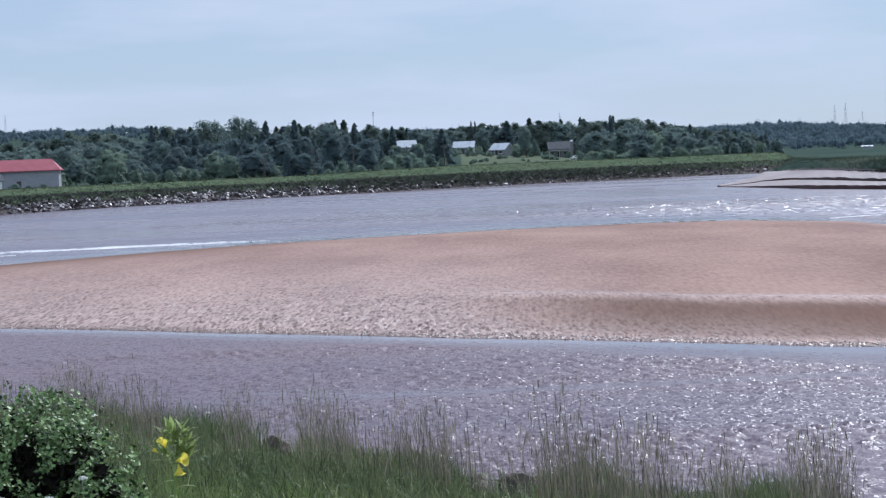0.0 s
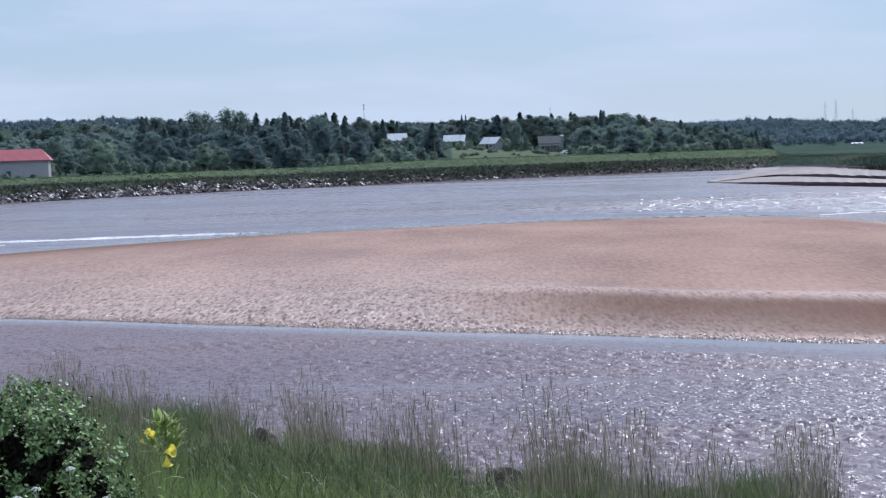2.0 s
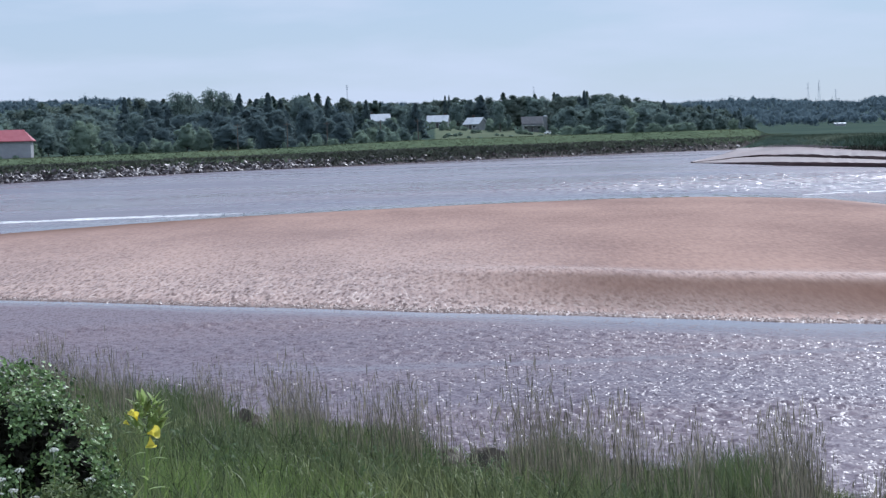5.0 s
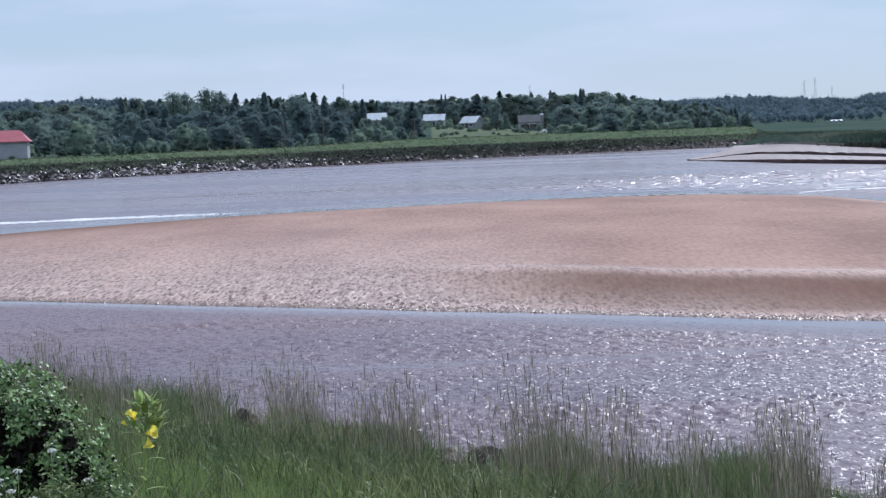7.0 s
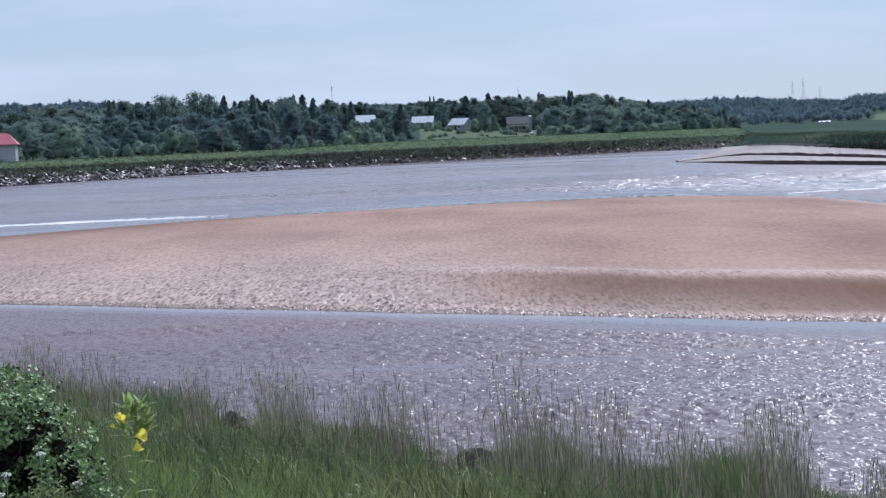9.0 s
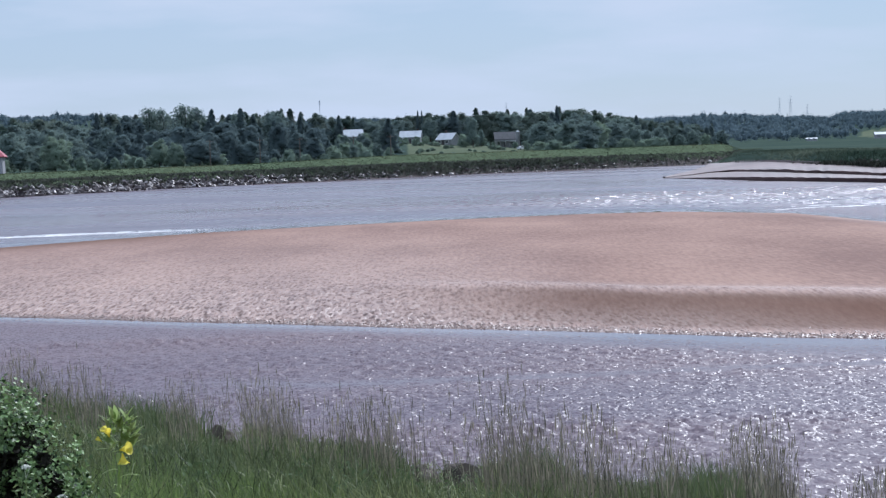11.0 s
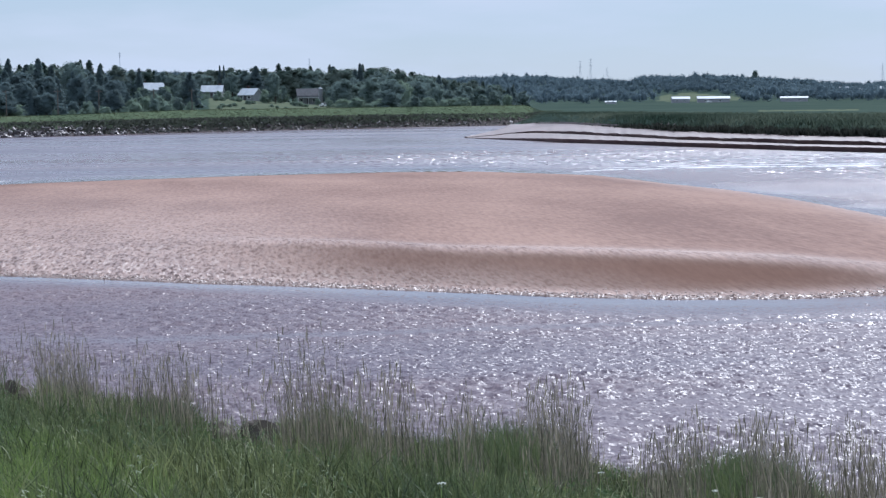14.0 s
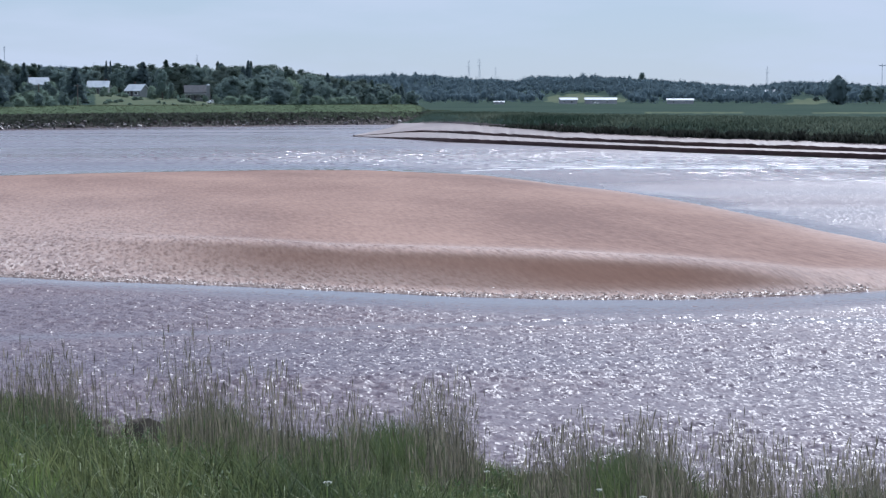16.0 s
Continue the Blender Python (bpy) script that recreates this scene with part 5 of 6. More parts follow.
keep = rng.uniform(size=len(az)) < np.clip(1.1 - np.abs(az + 6.5) / 5, 0, 1) * np.clip(0.5 + 2.5 * np.array([noise.noise((a * 0.8, b * 0.5, 3.0)) for a, b in zip(az, r)]), 0, 1)
az, r = az[keep], r[keep]
V, F = blades(rng, az, r, rng.uniform(0.2, 0.5, len(az)), rng.uniform(0.006, 0.013, len(az)), 0.4)
grass_object("lush_grass", V, F, GRASS_LUSH, "bright yellow-green young grass in the sun")

# pale broad blades and arching dry leaves among the grass
PALE_BLADE = foliage("pale_blades", (0.14, 0.18, 0.07), (0.44, 0.46, 0.27), 0.6, 0.15, 0.4)


def arcs(rng, az, r, height, reach, width, seg=5):
    """Blades that rise, arch over and droop at the tip."""
    n = len(az)
    a = np.radians(az)
    z, _ = land(az, r)
    base = np.stack([r * np.sin(a), r * np.cos(a), z + rng.uniform(0.1, 0.35, n)], -1)
    t = rng.uniform(0, math.tau, n)
    way = np.stack([np.cos(t), np.sin(t), np.zeros(n)], -1)
    side = np.stack([-np.sin(t), np.cos(t), np.zeros(n)], -1)
    rows = []
    for k in range(seg + 1):
        u = k / seg
        mid = base + way * (reach * u ** 1.3)[:, None] + np.array([0, 0, 1.0]) * (height * (2.3 * u - 1.7 * u * u))[:, None]
        w = side * (width * 0.5 * (1 - 0.85 * u))[:, None]
        rows += [mid - w, mid + w]
    V = np.stack(rows, 1).reshape(-1, 3)
    b = np.arange(n)[:, None] * (2 * (seg + 1))
    F = np.concatenate([b + np.array([2 * k, 2 * k + 1, 2 * k + 3, 2 * k + 2]) for k in range(seg)])
    return V, F.tolist()


az, r = spread(rng, 4200, -16, 25, 0.38, 1.0)
V, F = arcs(rng, az, r, rng.uniform(0.03, 0.16, len(az)), rng.uniform(0.08, 0.34, len(az)), rng.uniform(0.005, 0.012, len(az)))
grass_object("arching_blades", V, F, PALE_BLADE, "pale arching grass blades catching the sun")

# broad-leaved weeds
WEED = foliage("weed_leaves", (0.06, 0.095, 0.04), (0.15, 0.20, 0.09), 0.6, 0.15, 0.35)
az, r = spread(rng, 260, -14, 20, 0.45, 0.85)
C, O, S = [], [], []
for a, q in zip(az, r):
    x, y, z = at(float(a), float(q))
    n = 14
    d = rng.normal(size=(n, 3))
    d /= np.linalg.norm(d, axis=1)[:, None]
    d[:, 2] = np.abs(d[:, 2])
    C.append(np.array([x, y, z + rng.uniform(0.15, 0.38)]) + d * rng.uniform(0.04, 0.14, (n, 1)))
    O.append(d)
    S.append(rng.uniform(0.02, 0.042, n))
V, F = leaves(rng, np.concatenate(C), np.concatenate(O), np.concatenate(S), 2.0)
grass_object("weeds", V, F.tolist(), WEED, "low broad-leaved green weeds among the grass", "weeds")

# seeding stalks in loose stands
az, r = spread(rng, 18000, -16, 25, 0.64, 1.10)
stand_n = np.array([noise.noise((a * 0.55, b * 0.3, 7.0)) for a, b in zip(az, r * 0.4)])
keep = stand_n + rng.normal(size=len(az)) * 0.22 > -0.02
for b_az, _, b_w in CLEARINGS:
    keep &= ~((np.abs(az - b_az) < b_w) & (rng.uniform(size=len(az)) < 0.8))
keep &= ~(((az > 11) & (az < 14.2) | (az > 17.6) & (az < 20.8)) & (rng.uniform(size=len(az)) < 0.25))
az, r = az[keep], r[keep]
hs = (1 - 0.25 * smooth(az, 10.8, 11.7) * (1 - smooth(az, 13.5, 14.4))) * rng.uniform(0.5, 1.42, len(az)) * np.clip(0.9 + 0.5 * stand_n[keep], 0.6, 1.3)
V, F = blades(rng, az, r, hs, rng.uniform(0.005, 0.011, len(az)), 0.10, -0.07)
grass_object("seeding_grass", V, F, STALK, "tall thin straw-brown grass stalks gone to seed")
tips = V.reshape(-1, 5, 3)[:, 4]
n = len(tips)
hl, hw = rng.uniform(0.10, 0.26, n), rng.uniform(0.008, 0.017, n)
t = rng.uniform(0, math.tau, n)
sd = np.stack([np.cos(t), np.sin(t), np.zeros(n)], -1) * hw[:, None] / 2
dn = np.stack([rng.normal(size=n) * 0.12, rng.normal(size=n) * 0.12, -np.ones(n)], -1) * hl[:, None]
V = np.stack([tips, tips + dn * 0.5 + sd, tips + dn, tips + dn * 0.5 - sd], 1).reshape(-1, 3)
grass_object("seed_heads", V, np.arange(len(V)).reshape(-1, 4).tolist(), STALK, "feathery brown seed heads of the tall grass")

# darker reed clumps at the bank's edge: azimuth, half width, count
REED = foliage("reed_blades", (0.045, 0.070, 0.028), (0.22, 0.26, 0.11), 0.5, 0.3, 0.35)
A_, R_ = [], []
for c, hw_, n in ((8.7, 1.5, 3200), (15.8, 1.4, 3400), (-12.5, 1.5, 1500), (3.4, 1.0, 900), (-8.2, 1.6, 1200), (22.6, 1.5, 1500)):
    A_.append(rng.normal(size=n) * hw_ * 0.5 + c)
    R_.append(along(A_[-1], BANK_EDGE) * rng.uniform(0.78, 1.07, n))
az, r = np.concatenate(A_), np.concatenate(R_)
V, F = blades(rng, az, r, rng.uniform(0.3, 1.0, len(az)), rng.uniform(0.009, 0.02, len(az)), 0.26, -0.04)
grass_object("reeds", V, F, REED, "dark green reed clumps at the water's edge", "reeds")

# boulders at the top of the stone edge
def boulder(seed, az, r, w, d, h, el, label):
    bm = bmesh.new()
    bmesh.ops.create_icosphere(bm, subdivisions=4, radius=0.5)
    for v in bm.verts:
        c = v.co.copy()
        v.co *= 1 + 0.35 * noise.noise(c * 2.1 + Vector((seed, 0, 0))) + 0.13 * noise.noise(c * 6 + Vector((0, seed, 0))) + 0.05 * noise.noise(c * 17)
        v.co = Vector((v.co.x * w, v.co.y * d, v.co.z * h))
    brng = np.random.default_rng(seed + 70)
    for _ in range(9):   # split faces
        nrm = Vector(brng.normal(size=3)).normalized()
        nrm = Vector((nrm.x / w, nrm.y / d, nrm.z / h)).normalized()
        reach_ = max(v.co.dot(nrm) for v in bm.verts) * brng.uniform(0.72, 0.9)
        for v in bm.verts:
            over = v.co.dot(nrm) - reach_
            if over > 0:
                v.co -= nrm * over * 0.92
    ob = new("boulder", bpy.data.meshes.new("boulder"))
    bm.to_mesh(ob.data)
    bm.free()
    ob.data.materials.append(STONE_DARK)
    x, y, z = at(az, r, top_at(el, r) - max(v.co.z for v in ob.data.vertices))
    ob.matrix_basis = pose(x, y, z, 0, 0, seed * 40)
    return tagged(ob, label, "boulder", "boulders on the bank")


boulder(1, -6.17, 35.0, 0.85, 0.7, 0.95, -7.98, "dark brown boulder half hidden in bank grass")
boulder(2, 1.13, 28.4, 0.78, 0.6, 0.72, -9.39, "brown boulder with dry grass round it")
boulder(3, -0.08, 29.6, 0.85, 0.7, 0.85, -9.42, "low dark boulder in grass near the water")
boulder(4, 1.52, 29.0, 0.45, 0.45, 0.6, -9.52, "small dark boulder wedged between larger ones")

# rose bush
ROSE_LEAF = foliage("rose_leaves", (0.006, 0.020, 0.006), (0.31, 0.44, 0.165), 0.45, 0.25, 0.2, single=0.97)
# twig colour taken near black so it doubles as shade inside the bush
TWIG_SHADE = plain("rose_twigs_and_shade", (0.012, 0.012, 0.009), (0.032, 0.028, 0.021), 20, 0.9, 0.1)
bush = tagged(new("rose_bush"), "dense dark green wild rose bush with small glossy leaves", "bush")
bx, by, bz = at(-14.3, 7.9)
bush.matrix_basis = pose(bx, by, bz)
rng = np.random.default_rng(8)
top = 7.2 - bz
lobes = [(0.30, -0.1, top - 0.40, 0.32), (0.40, -0.15, top - 0.48, 0.24), (0.0, 0.0, top - 0.42, 0.45), (0.22, -0.1, top - 0.50, 0.34), (0.40, -0.15, top - 0.68, 0.28), (-0.25, 0.05, top - 0.38, 0.38), (0.18, -0.25, top - 0.75, 0.36), (-0.1, -0.3, top - 0.8, 0.38),
         (0.44, -0.2, top - 0.95, 0.24), (0.1, 0.3, top - 0.6, 0.4), (-0.45, -0.2, top - 0.6, 0.4), (-0.5, 0.2, top - 0.8, 0.45), (0.3, 0.2, top - 0.8, 0.35), (0.42, -0.1, top - 1.2, 0.25), (0.1, -0.2, top - 1.2, 0.4), (-0.3, -0.3, top - 1.2, 0.4),
         (0.47, -0.2, top - 0.55, 0.19), (0.47, -0.25, top - 0.75, 0.21), (0.2, -0.35, top - 0.62, 0.24), (0.02, -0.4, top - 0.7, 0.26)]
for k in range(11):
    x, y, z, rr = lobes[k]
    part("branch", tube(bmesh.new(), [(x * 0.15, y * 0.15, -0.05), (x * 0.6, y * 0.6, z * 0.5), (x, y, z), (x * 1.25, y * 1.25, z + rr * 0.6)], [0.014, 0.010, 0.006, 0.003], 6), TWIG_SHADE, bush)
C, S, O = [], [], []
for x, y, z, rr in lobes:
    n = int(70000 * rr ** 2)
    d = rng.normal(size=(n, 3))
    d /= np.linalg.norm(d, axis=1)[:, None]
    lump = np.array([1 + 0.20 * noise.noise(Vector(q) * 3.2 + Vector((x * 9, y * 9, z * 9))) + 0.14 * noise.noise(Vector(q) * 8 + Vector((x * 5, y * 9, z * 3))) for q in d])
    C.append(np.array([x, y, z]) + d * (rr * lump * rng.uniform(0.82, 1.05, n))[:, None])
    S.append(rng.uniform(0.0115, 0.0195, n))
    O.append(d)
C, O, S = np.concatenate(C), np.concatenate(O), np.concatenate(S)
thick = rng.uniform(size=len(C)) < np.where((O[:, 1] < 0.25) & (C[:, 0] > -0.35), 0.85, 0.16)
C, O, S = C[thick], O[thick], S[thick]
roof = top + np.interp(C[:, 0], [-1, 0.11, 0.19, 0.27, 0.35, 0.43, 0.47, 0.57, 0.60, 0.62, 0.66], [-0.03, -0.04, -0.035, -0.07, -0.075, -0.125, -0.20, -0.235, -0.33, -0.62, -0.9])
over_ = C[:, 2] - roof   # shoots that reach above the clipped outline fold back into it
C[:, 2] = np.where((over_ > 0) & (over_ < 0.22), roof - rng.uniform(0, 0.07, len(C)), C[:, 2])
keep = C[:, 2] < roof + 0.015 * np.sin(C[:, 0] * 60) + 0.02 * np.sin(C[:, 0] * 23 + 1) + rng.normal(size=len(C)) * 0.012
tight = np.array([noise.noise(Vector(q) * 7.0) for q in C])
keep &= rng.uniform(size=len(C)) < np.clip(0.60 + 3.2 * tight, 0.03, 1)
for hx, hz, hr in ((0.20, 6.917, 0.06), (0.137, 6.749, 0.07), (0.366, 6.722, 0.05), (0.48, 6.85, 0.04), (0.02, 6.86, 0.045)):   # dark hollows between the sprays
    keep &= ((C[:, 0] - hx) / hr) ** 2 + ((C[:, 2] + bz - hz) / hr) ** 2 + rng.normal(size=len(C)) * 0.2 > 1
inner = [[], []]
for x, y, z, rr in lobes:   # near-black twig slivers inside, their colour painted as the bush's inner shade
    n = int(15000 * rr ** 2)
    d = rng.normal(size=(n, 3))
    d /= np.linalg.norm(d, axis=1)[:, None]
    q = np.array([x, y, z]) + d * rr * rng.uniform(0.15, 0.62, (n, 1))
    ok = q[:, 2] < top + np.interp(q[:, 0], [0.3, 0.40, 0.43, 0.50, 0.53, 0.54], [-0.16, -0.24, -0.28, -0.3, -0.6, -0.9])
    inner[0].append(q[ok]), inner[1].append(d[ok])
C, O, S = C[keep], O[keep], S[keep]
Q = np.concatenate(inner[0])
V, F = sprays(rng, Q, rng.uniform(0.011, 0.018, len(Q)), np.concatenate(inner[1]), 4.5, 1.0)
part("thicket", mesh_of("thicket", V, F, TWIG_SHADE), TWIG_SHADE, bush, "near-black inner twigs with the bush's shade put into their colour")
V, F = sprays(rng, C, S, O * 0.6 + np.array([0, 0, 0.6]), 1.45, 0.65)
part("leaves", mesh_of("leaves", V, F, ROSE_LEAF), ROSE_LEAF, bush)

# evening primrose
PETAL = foliage("yellow_petals", (0.86, 0.72, 0.06), (0.93, 0.85, 0.24), 0.5, 0.3, 0.6)
BUD = foliage("pale_buds", (0.28, 0.33, 0.10), (0.45, 0.48, 0.2), 0.5, 0.3, 0.3)
P_LEAF = foliage("primrose_leaves", (0.27, 0.36, 0.11), (0.48, 0.54, 0.25), 0.5, 0.25, 0.45)


def petal_cup(n_along=6, n_round=5, length=0.05, mouth=0.032):
    """One petal of a trumpet flower, opening along +z."""
    bm = bmesh.new()
    grid = []
    for i in range(n_along + 1):
        u = i / n_along
        rad = 0.004 + mouth * u ** 1.7
        half = radians(20 + 34 * math.sin(math.pi * min(1, u * 0.62 + 0.1)))
        row = []
        for j in range(n_round + 1):
            v = j / n_round * 2 - 1
            z = length * (u - 0.10 * u * (1 - abs(v)) * (u > 0.9) - 0.14 * u * v * v)
            row.append(bm.verts.new((rad * math.cos(v * half), rad * math.sin(v * half), z)))
        grid.append(row)
    for i in range(n_along):
        for j in range(n_round):
            f = bm.faces.new((grid[i][j], grid[i][j + 1], grid[i + 1][j + 1], grid[i + 1][j]))
            f.smooth = True
    return bm


def lance_leaf(length, width, droop):
    bm = bmesh.new()
    rows = []
    for i in range(7):
        u = i / 6
        w = width * math.sin(math.pi * (u * 0.93 + 0.05)) ** 0.8 / 2
        z = -droop * u * u * length
        rows.append([bm.verts.new((u * length, -w, z + 0.12 * w)), bm.verts.new((u * length, 0, z)), bm.verts.new((u * length, w, z + 0.12 * w))])
    for a, b in zip(rows, rows[1:]):
        for k in (0, 1):
            bm.faces.new((a[k], b[k], b[k + 1], a[k + 1])).smooth = True
    return bm


def spindle(length, width):
    return tube(bmesh.new(), [(0, 0, 0), (0, 0, length * 0.3), (0, 0, length * 0.7), (0, 0, length)], [width * 0.25, width * 0.5, width * 0.42, width * 0.08], 7)


prim = tagged(new("evening_primrose"), "evening primrose in bloom with yellow trumpet flowers", "flower")
fx, fy, fz = at(-9.22, 7.0)
prim.matrix_basis = pose(fx, fy, fz)
head = 7.02 - fz
stem_pts = [(0.02, 0, -0.03), (-0.02, 0, head * 0.4), (0.0, 0, head * 0.75), (0.015, 0, head * 0.93), (0.03, 0, head + 0.03)]
part("stem", tube(bmesh.new(), stem_pts, [0.007, 0.006, 0.005, 0.004, 0.003], 7), P_LEAF, prim)


def aim(x, y, z, to):
    return Matrix.Translation((x, y, z)) @ Vector(to).to_track_quat("Z", "Y").to_matrix().to_4x4()


# place on the plant, direction, size, how open
for x, y, z, to, s, wide in ((0.030, -0.09, head - 0.062, (1, -0.4, 0.25), 0.85, 0.8), (0.040, -0.10, head - 0.072, (0.15, -0.4, -1), 0.8, 0.7), (-0.012, -0.08, head - 0.006, (-0.5, -0.5, 0.9), 0.7, 0.5),
                             (-0.006, -0.085, head - 0.014, (-0.1, -0.6, 0.9), 0.7, 0.5), (-0.034, -0.085, head - 0.03, (-0.7, -0.5, 0.7), 0.5, 0.4)):
    fl = part("flower", tube(bmesh.new(), [(0, 0, -0.035), (0, 0, 0.0), (0, 0, 0.006)], [0.0018, 0.003, 0.004], 6), P_LEAF, prim, matrix=aim(x, y, z, to) @ Matrix.Scale(s, 4))
    for k in range(4):
        part("petal", petal_cup(mouth=0.032 * wide), PETAL, fl, "soft yellow petal" if k == 0 else "", pose(0, 0, 0, 0, 0, 90 * k + 20))
for x, z, to, ln in ((-0.003, 0.055, (-0.1, -0.1, 1), 0.05), (0.02, 0.03, (0.3, -0.2, 1), 0.045), (0.045, 0.015, (0.75, -0.2, 0.8), 0.045), (0.055, -0.02, (1, -0.2, 0.6), 0.05), (0.012, 0.03, (0.2, -0.3, 1), 0.05),
                     (0.04, 0.0, (0.9, 0.2, 0.7), 0.05), (-0.04, -0.01, (-0.6, -0.1, 0.9), 0.045), (0.01, 0.01, (0.1, 0.4, 1), 0.04), (-0.02, 0.03, (-0.3, -0.1, 1), 0.04)):
    part("bud", spindle(ln, 0.012), BUD, prim, "", aim(x, -0.01, head + z - 0.02, to))
rng = np.random.default_rng(12)
for k in range(13):
    z = head * (1 - 0.95 * (k / 30) ** 1.1) - 0.03
    L = 0.05 + 0.10 * (k / 30)
    part("leaf", lance_leaf(L * rng.uniform(0.8, 1.2), L * 0.26, rng.uniform(0.2, 0.8)), P_LEAF, prim, "", pose(0.01, 0, z, 0, -rng.uniform(10, 50), 137.5 * k + rng.uniform(-15, 15)))

for k in range(74):
    a, lift = rng.uniform(-0.9, 1.2), rng.uniform(0.3, 1.3)
    m = Matrix.Translation((0.016 + rng.uniform(-0.05, 0.05), rng.uniform(-0.03, 0.03), head + 0.03 - rng.uniform(0.0, 0.11))) @ Vector((math.sin(a), rng.uniform(-0.7, 0.3), lift)).to_track_quat("X", "Z").to_matrix().to_4x4()
    L = rng.uniform(0.04, 0.075)
    part("leaf", lance_leaf(L, L * 0.36, rng.uniform(0.0, 0.4)), P_LEAF, prim, "", m)

# yarrow
YARROW = plain("yarrow_white", (0.42, 0.42, 0.36), (0.64, 0.63, 0.55), 60, 0.9)


def yarrow(seed, label):
    """Flat white flower head on a ferny stalk; one unit is its head's width times twenty."""
    rng = np.random.default_rng(seed)
    y_ = tagged(new("yarrow"), label, "flower", "white wild flowers")
    part("stem", tube(bmesh.new(), [(0, 0, -0.02), (0.01, 0, 0.3), (0, 0, 0.6)], [0.004, 0.003, 0.002], 6), P_LEAF, y_)
    bm = bmesh.new()
    for k in range(26):
        a, d = rng.uniform(0, math.tau), 0.026 * math.sqrt(rng.uniform())
        c = Vector((d * math.cos(a), d * math.sin(a), 0.6 + 0.006 * (1 - (d / 0.026) ** 2)))
        bmesh.ops.create_icosphere(bm, subdivisions=1, radius=0.0055, matrix=Matrix.Translation(c) @ Matrix.Diagonal((1, 1, 0.5, 1)))
        if k < 5:
            tube(bm, [(0, 0, 0.575), c[:]], [0.0008, 0.0008], 4)
    part("flower_head", bm, YARROW, y_, "flat white flower head")
    for k in range(6):
        part("leaf", lance_leaf(0.07, 0.014, 0.6), P_LEAF, y_, "", pose(0, 0, 0.1 + 0.07 * k, 0, -30, 137 * k))
    return y_


yar = [yarrow(s, "white yarrow flower on a thin green stalk") for s in (1, 2)]
for az, el, r in ((-13.39, -9.60, 6.9), (-12.84, -9.37, 7.0), (-13.49, -10.01, 6.85), (-12.44, -10.20, 6.8), (-11.84, -8.85, 7.05), (-13.18, -10.39, 6.75), (-13.04, -9.94, 6.9), (-10.83, -9.78, 6.95), (-14.2, -9.3, 6.9)):
    x, y, z = at(az, r)
    s = (top_at(el, r) - z) / 0.606
    put_on(yar[int(r * 100) % 2], placed(x, y, z, az * 77, (0.72, 0.72, s)))
# pale weeds with bleached tops among the grass
PALE_LEAF = foliage("bleached_leaves", (0.22, 0.27, 0.16), (0.46, 0.49, 0.34), 0.6, 0.2, 0.35)


def pale_weed(seed, label):
    """A forked stem with small bleached leaves and tufts, about 0.4 m high."""
    rng = np.random.default_rng(seed)
    w = tagged(new("weed"), label, "weed", "pale weeds in the grass")
    part("stem", tube(bmesh.new(), [(0, 0, -0.03), (0.02, 0, 0.2), (0.0, 0.01, 0.4)], [0.006, 0.004, 0.002], 6), P_LEAF, w)
    for k in range(4):
        a = k * 1.7 + rng.uniform(0, 1)
        tip = (0.10 * math.cos(a), 0.10 * math.sin(a), 0.36 + rng.uniform(0, 0.08))
        part("branch", tube(bmesh.new(), [(0.01, 0, 0.2 + 0.03 * k), (tip[0] * 0.5, tip[1] * 0.5, 0.3), tip], [0.003, 0.0025, 0.0015], 5), P_LEAF, w)
        for q in range(8):
            part("leaf", lance_leaf(rng.uniform(0.02, 0.045), rng.uniform(0.008, 0.015), rng.uniform(0, 0.6)), PALE_LEAF, w, "", Matrix.Translation(Vector(tip) * rng.uniform(0.85, 1.02)) @ pose(0, 0, 0, 0, -rng.uniform(0, 60), rng.uniform(0, 360)))
    return w


def reach_of(az, el, high):
    """How far off a plant of this height has its top at an elevation angle."""
    r = 6.0
    while top_at(el, r) - at(az, r)[2] > high and r < 34:
        r += 0.1
    return r


FERNY = foliage("ferny_leaves", (0.03, 0.055, 0.018), (0.24, 0.29, 0.12), 0.6, 0.2, 0.3, single=0.9)
for k, (az, el, rr) in enumerate(((-11.9, -9.75, 0.10), (-11.4, -9.95, 0.11), (-11.6, -10.4, 0.10), (-12.1, -10.5, 0.11), (-11.0, -10.5, 0.10), (-12.9, -10.6, 0.10), (-13.6, -10.5, 0.09), (-10.7, -10.1, 0.08))):
    x, y, z = at(az, 6.75)
    zt = top_at(el, 6.75)
    w = tagged(new("herb"), "ferny yellow-green herb at the foot of the rose bush", "herb", "herbs under the rose bush")
    w.matrix_basis = pose(x, y, z)
    part("stem", tube(bmesh.new(), [(0, 0, -0.02), (0.01, 0, (zt - z) * 0.5), (0, 0, zt - z - 0.02)], [0.005, 0.004, 0.002], 6), P_LEAF, w)
    hrng = np.random.default_rng(200 + k)
    d = hrng.normal(size=(420, 3))
    d /= np.linalg.norm(d, axis=1)[:, None]
    tuft = np.array([0.7 + 1.0 * noise.noise(Vector(q) * 2.2 + Vector((k * 3.0, 0, 0))) for q in d])[:, None]
    c = d * tuft * (rr * 1.3 * hrng.uniform(0.2, 1.0, (420, 1)) ** 0.6) * np.array([1, 1, 0.9]) + np.array([0, 0, zt - z - rr * 0.7])
    V, F = leaves(hrng, c, d, hrng.uniform(0.006, 0.012, 420), 2.6)
    part("leaves", mesh_of("leaves", V, F, FERNY), FERNY, w)
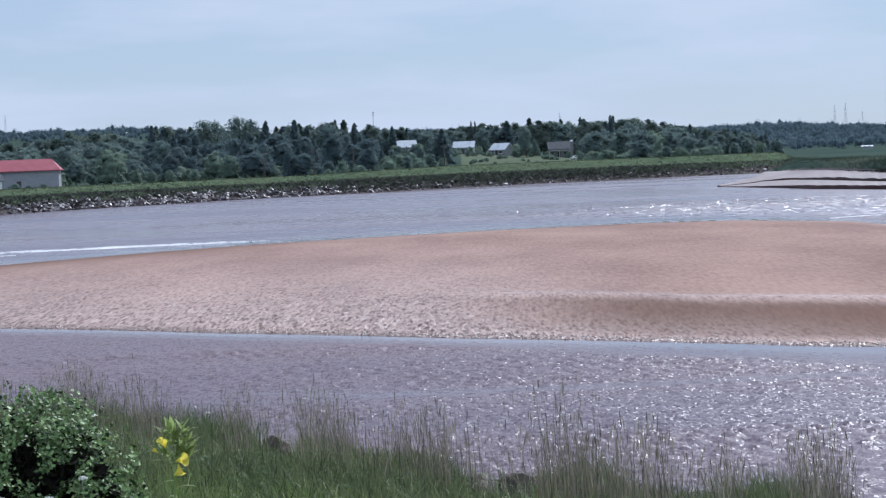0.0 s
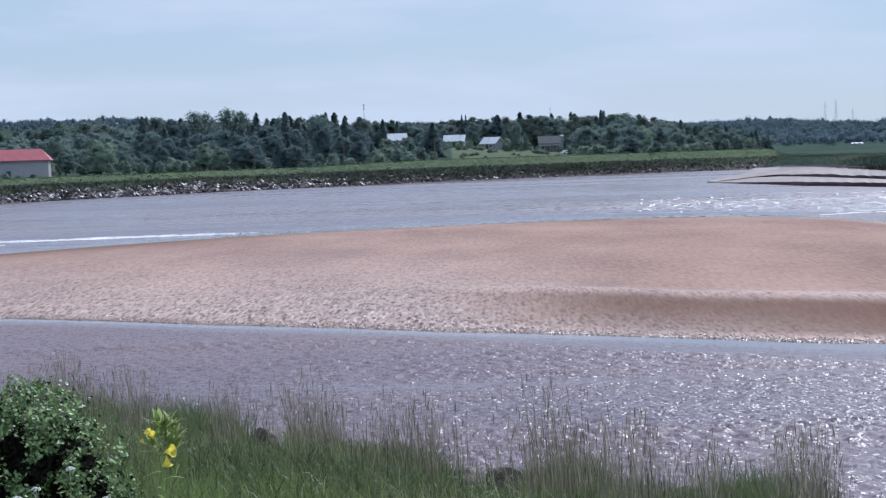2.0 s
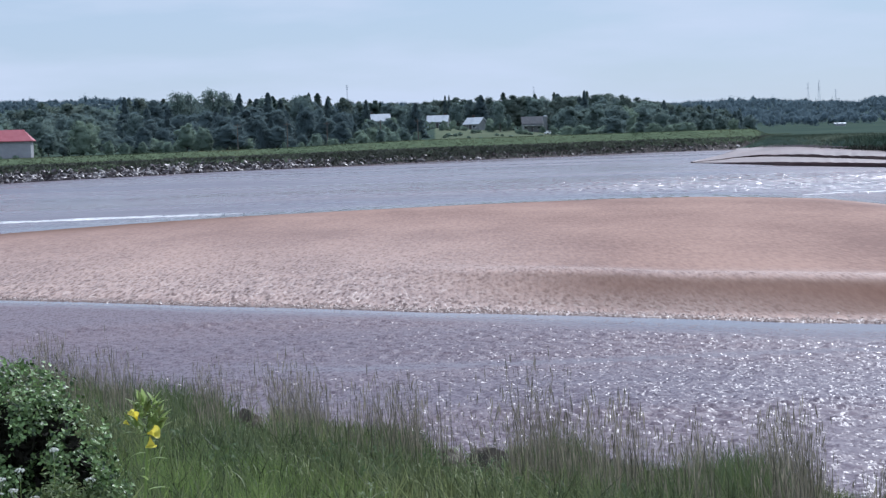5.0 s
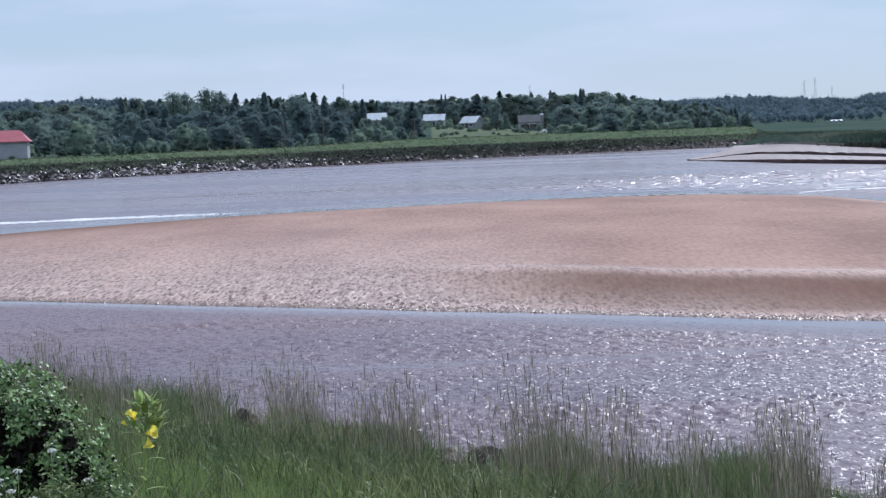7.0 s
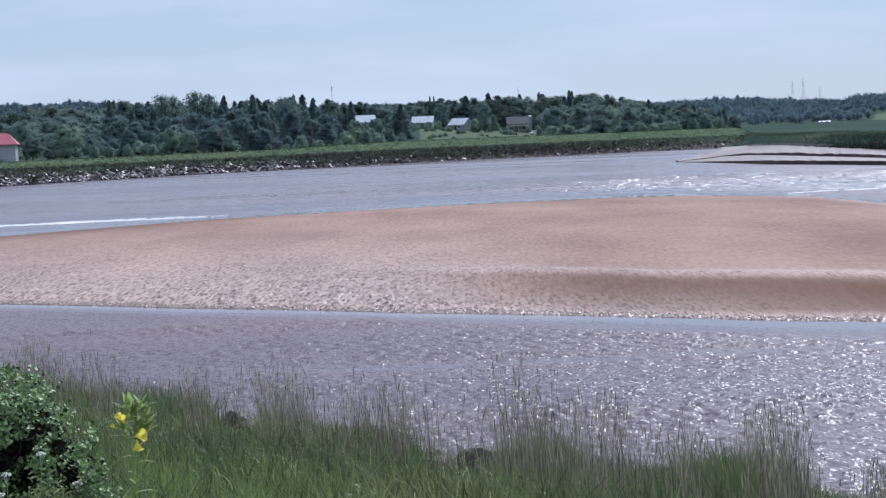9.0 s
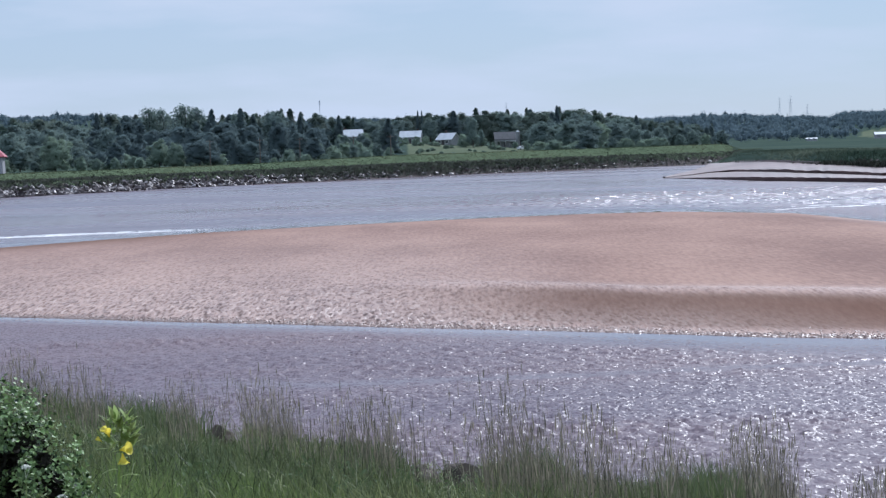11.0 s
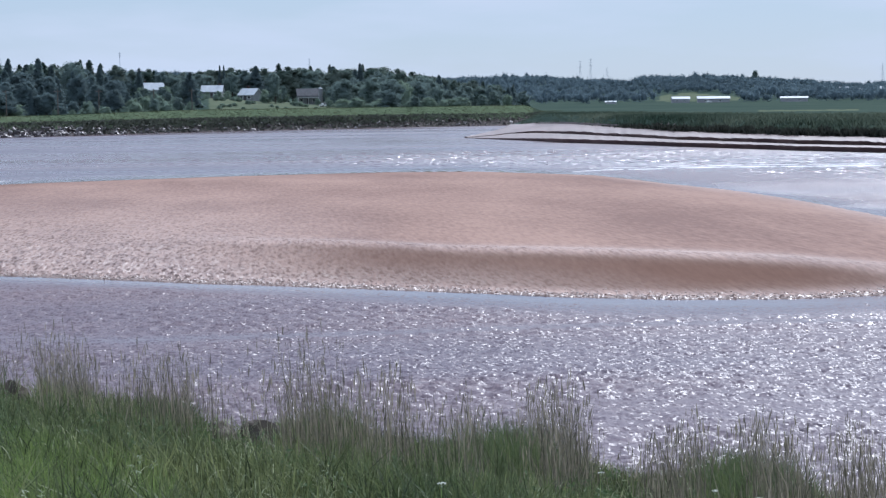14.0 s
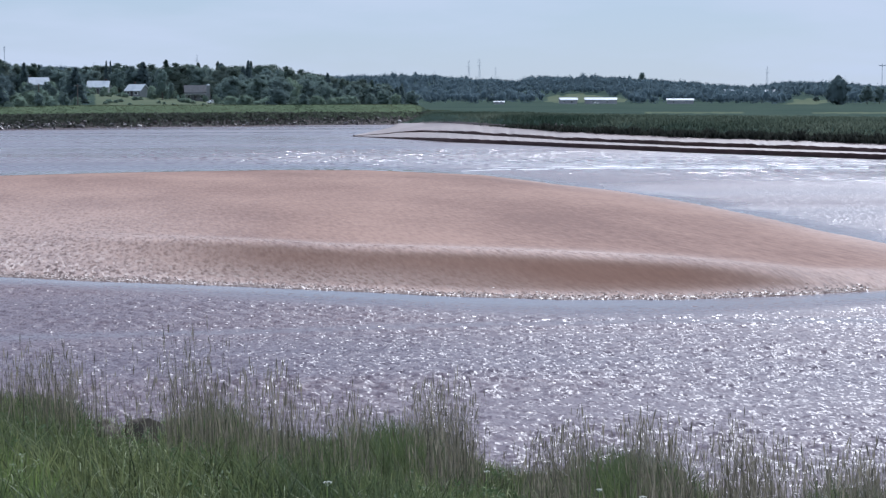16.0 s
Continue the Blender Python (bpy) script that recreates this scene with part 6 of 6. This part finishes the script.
weeds_ = [pale_weed(s, "pale bleached weed with small whitish leaves") for s in (3, 4)]
for k, (az, el, r) in enumerate(((-5.35, -11.3, 0.42), (-7.7, -11.15, 0.40), (-2.51, -10.5, 0.42), (3.2, -11.0, 0.42), (9.5, -11.6, 0.45))):
    x, y, z = at(az, reach_of(az, el, r))
    put_on(weeds_[k % 2], placed(x, y, z, az * 90))

for az, el in ((12.1, -10.95), (11.3, -11.1), (16.0, -11.8), (15.4, -11.9), (14.7, -11.6), (6.5, -11.4), (-3.6, -11.8)):
    x, y, z = at(az, reach_of(az, el, 0.6))
    put_on(yar[0], placed(x, y, z, az * 77))


# ---- the tide's edge behind the bar: a low breaking ripple of foam ----
FOAM = plain("foam", (0.62, 0.60, 0.58), (0.82, 0.81, 0.80), 3.0, 0.7, 0.3)
rng = np.random.default_rng(44)
V, F = [], []
for strand in range(4):
    xs = np.arange(-60, -21 - 3 * strand - (16 if strand == 3 else 0), 0.35)
    base = np.interp(xs, [-60, -46.8, -35.6, -23.9, -17.5], [197.5, 200.5, 203.6, 206, 209]) + (strand * 1.6 if strand < 3 else -7.0) - 1.0
    for i, (x, y) in enumerate(zip(xs, base)):
        g = noise.noise((x * 0.22, strand * 5.0, 0.0)) + 0.7 * noise.noise((x * 0.9, strand * 3.0, 2.0)) + 0.4 * noise.noise((x * 2.3, 1.0, strand))
        w = (0.5 + 0.85 * g) * (1.0 if strand == 0 else 0.45) * min(1, (-21 - x) / 12 + 0.1)
        if w < 0.08:
            continue
        k = len(V)
        yy = y + 0.5 * noise.noise((x * 0.15, 9.0, strand))
        h = 0.05 + 0.07 * w
        V += [(x, yy - w, 0.004), (x + 0.4, yy - w, 0.004), (x + 0.4, yy - w * 0.5, h), (x, yy - w * 0.5, h), (x, yy + w, 0.004), (x + 0.4, yy + w, 0.004)]
        F += [(k, k + 1, k + 2, k + 3), (k + 3, k + 2, k + 5, k + 4)]
for strand in range(2):   # a second edge where the shallows end
    row = None
    for az in np.arange(9.6, 22.5, 0.03):
        g = noise.noise((az * 1.3, strand * 5.0, 3.0)) + 0.6 * noise.noise((az * 6.0, strand * 3.0, 2.0))
        w = (0.5 + 0.9 * g) * (1.0 if strand == 0 else 0.45) * float(smooth(az, 9.6, 11.5)) * float(0.55 + 0.45 * smooth(az, 12, 16))
        rr = float(np.interp(az, [9.4, 10.25, 13.6, 15.3, 21.5], [208, 211, 219, 221, 224])) + strand * 6.0 + 1.2 * noise.noise((az * 0.9, 9.0, strand))
        if w < 0.1:
            row = None
            continue
        s_, c_, k = math.sin(radians(az)), math.cos(radians(az)), len(V)
        V += [((rr + d) * s_, (rr + d) * c_, z) for d, z in ((-w, 0.004), (-w * 0.4, 0.04 + 0.07 * w), (w, 0.004))]
        if row is not None:
            F += [(row, k, k + 1, row + 1), (row + 1, k + 1, k + 2, row + 2)]
        row = k
me = bpy.data.meshes.new("foam_line")
me.from_pydata(V, [], F)
me.materials.append(FOAM)
tagged(new("foam_line", me), "long thin line of white foam on the rising tide", "foam", kind="stuff")
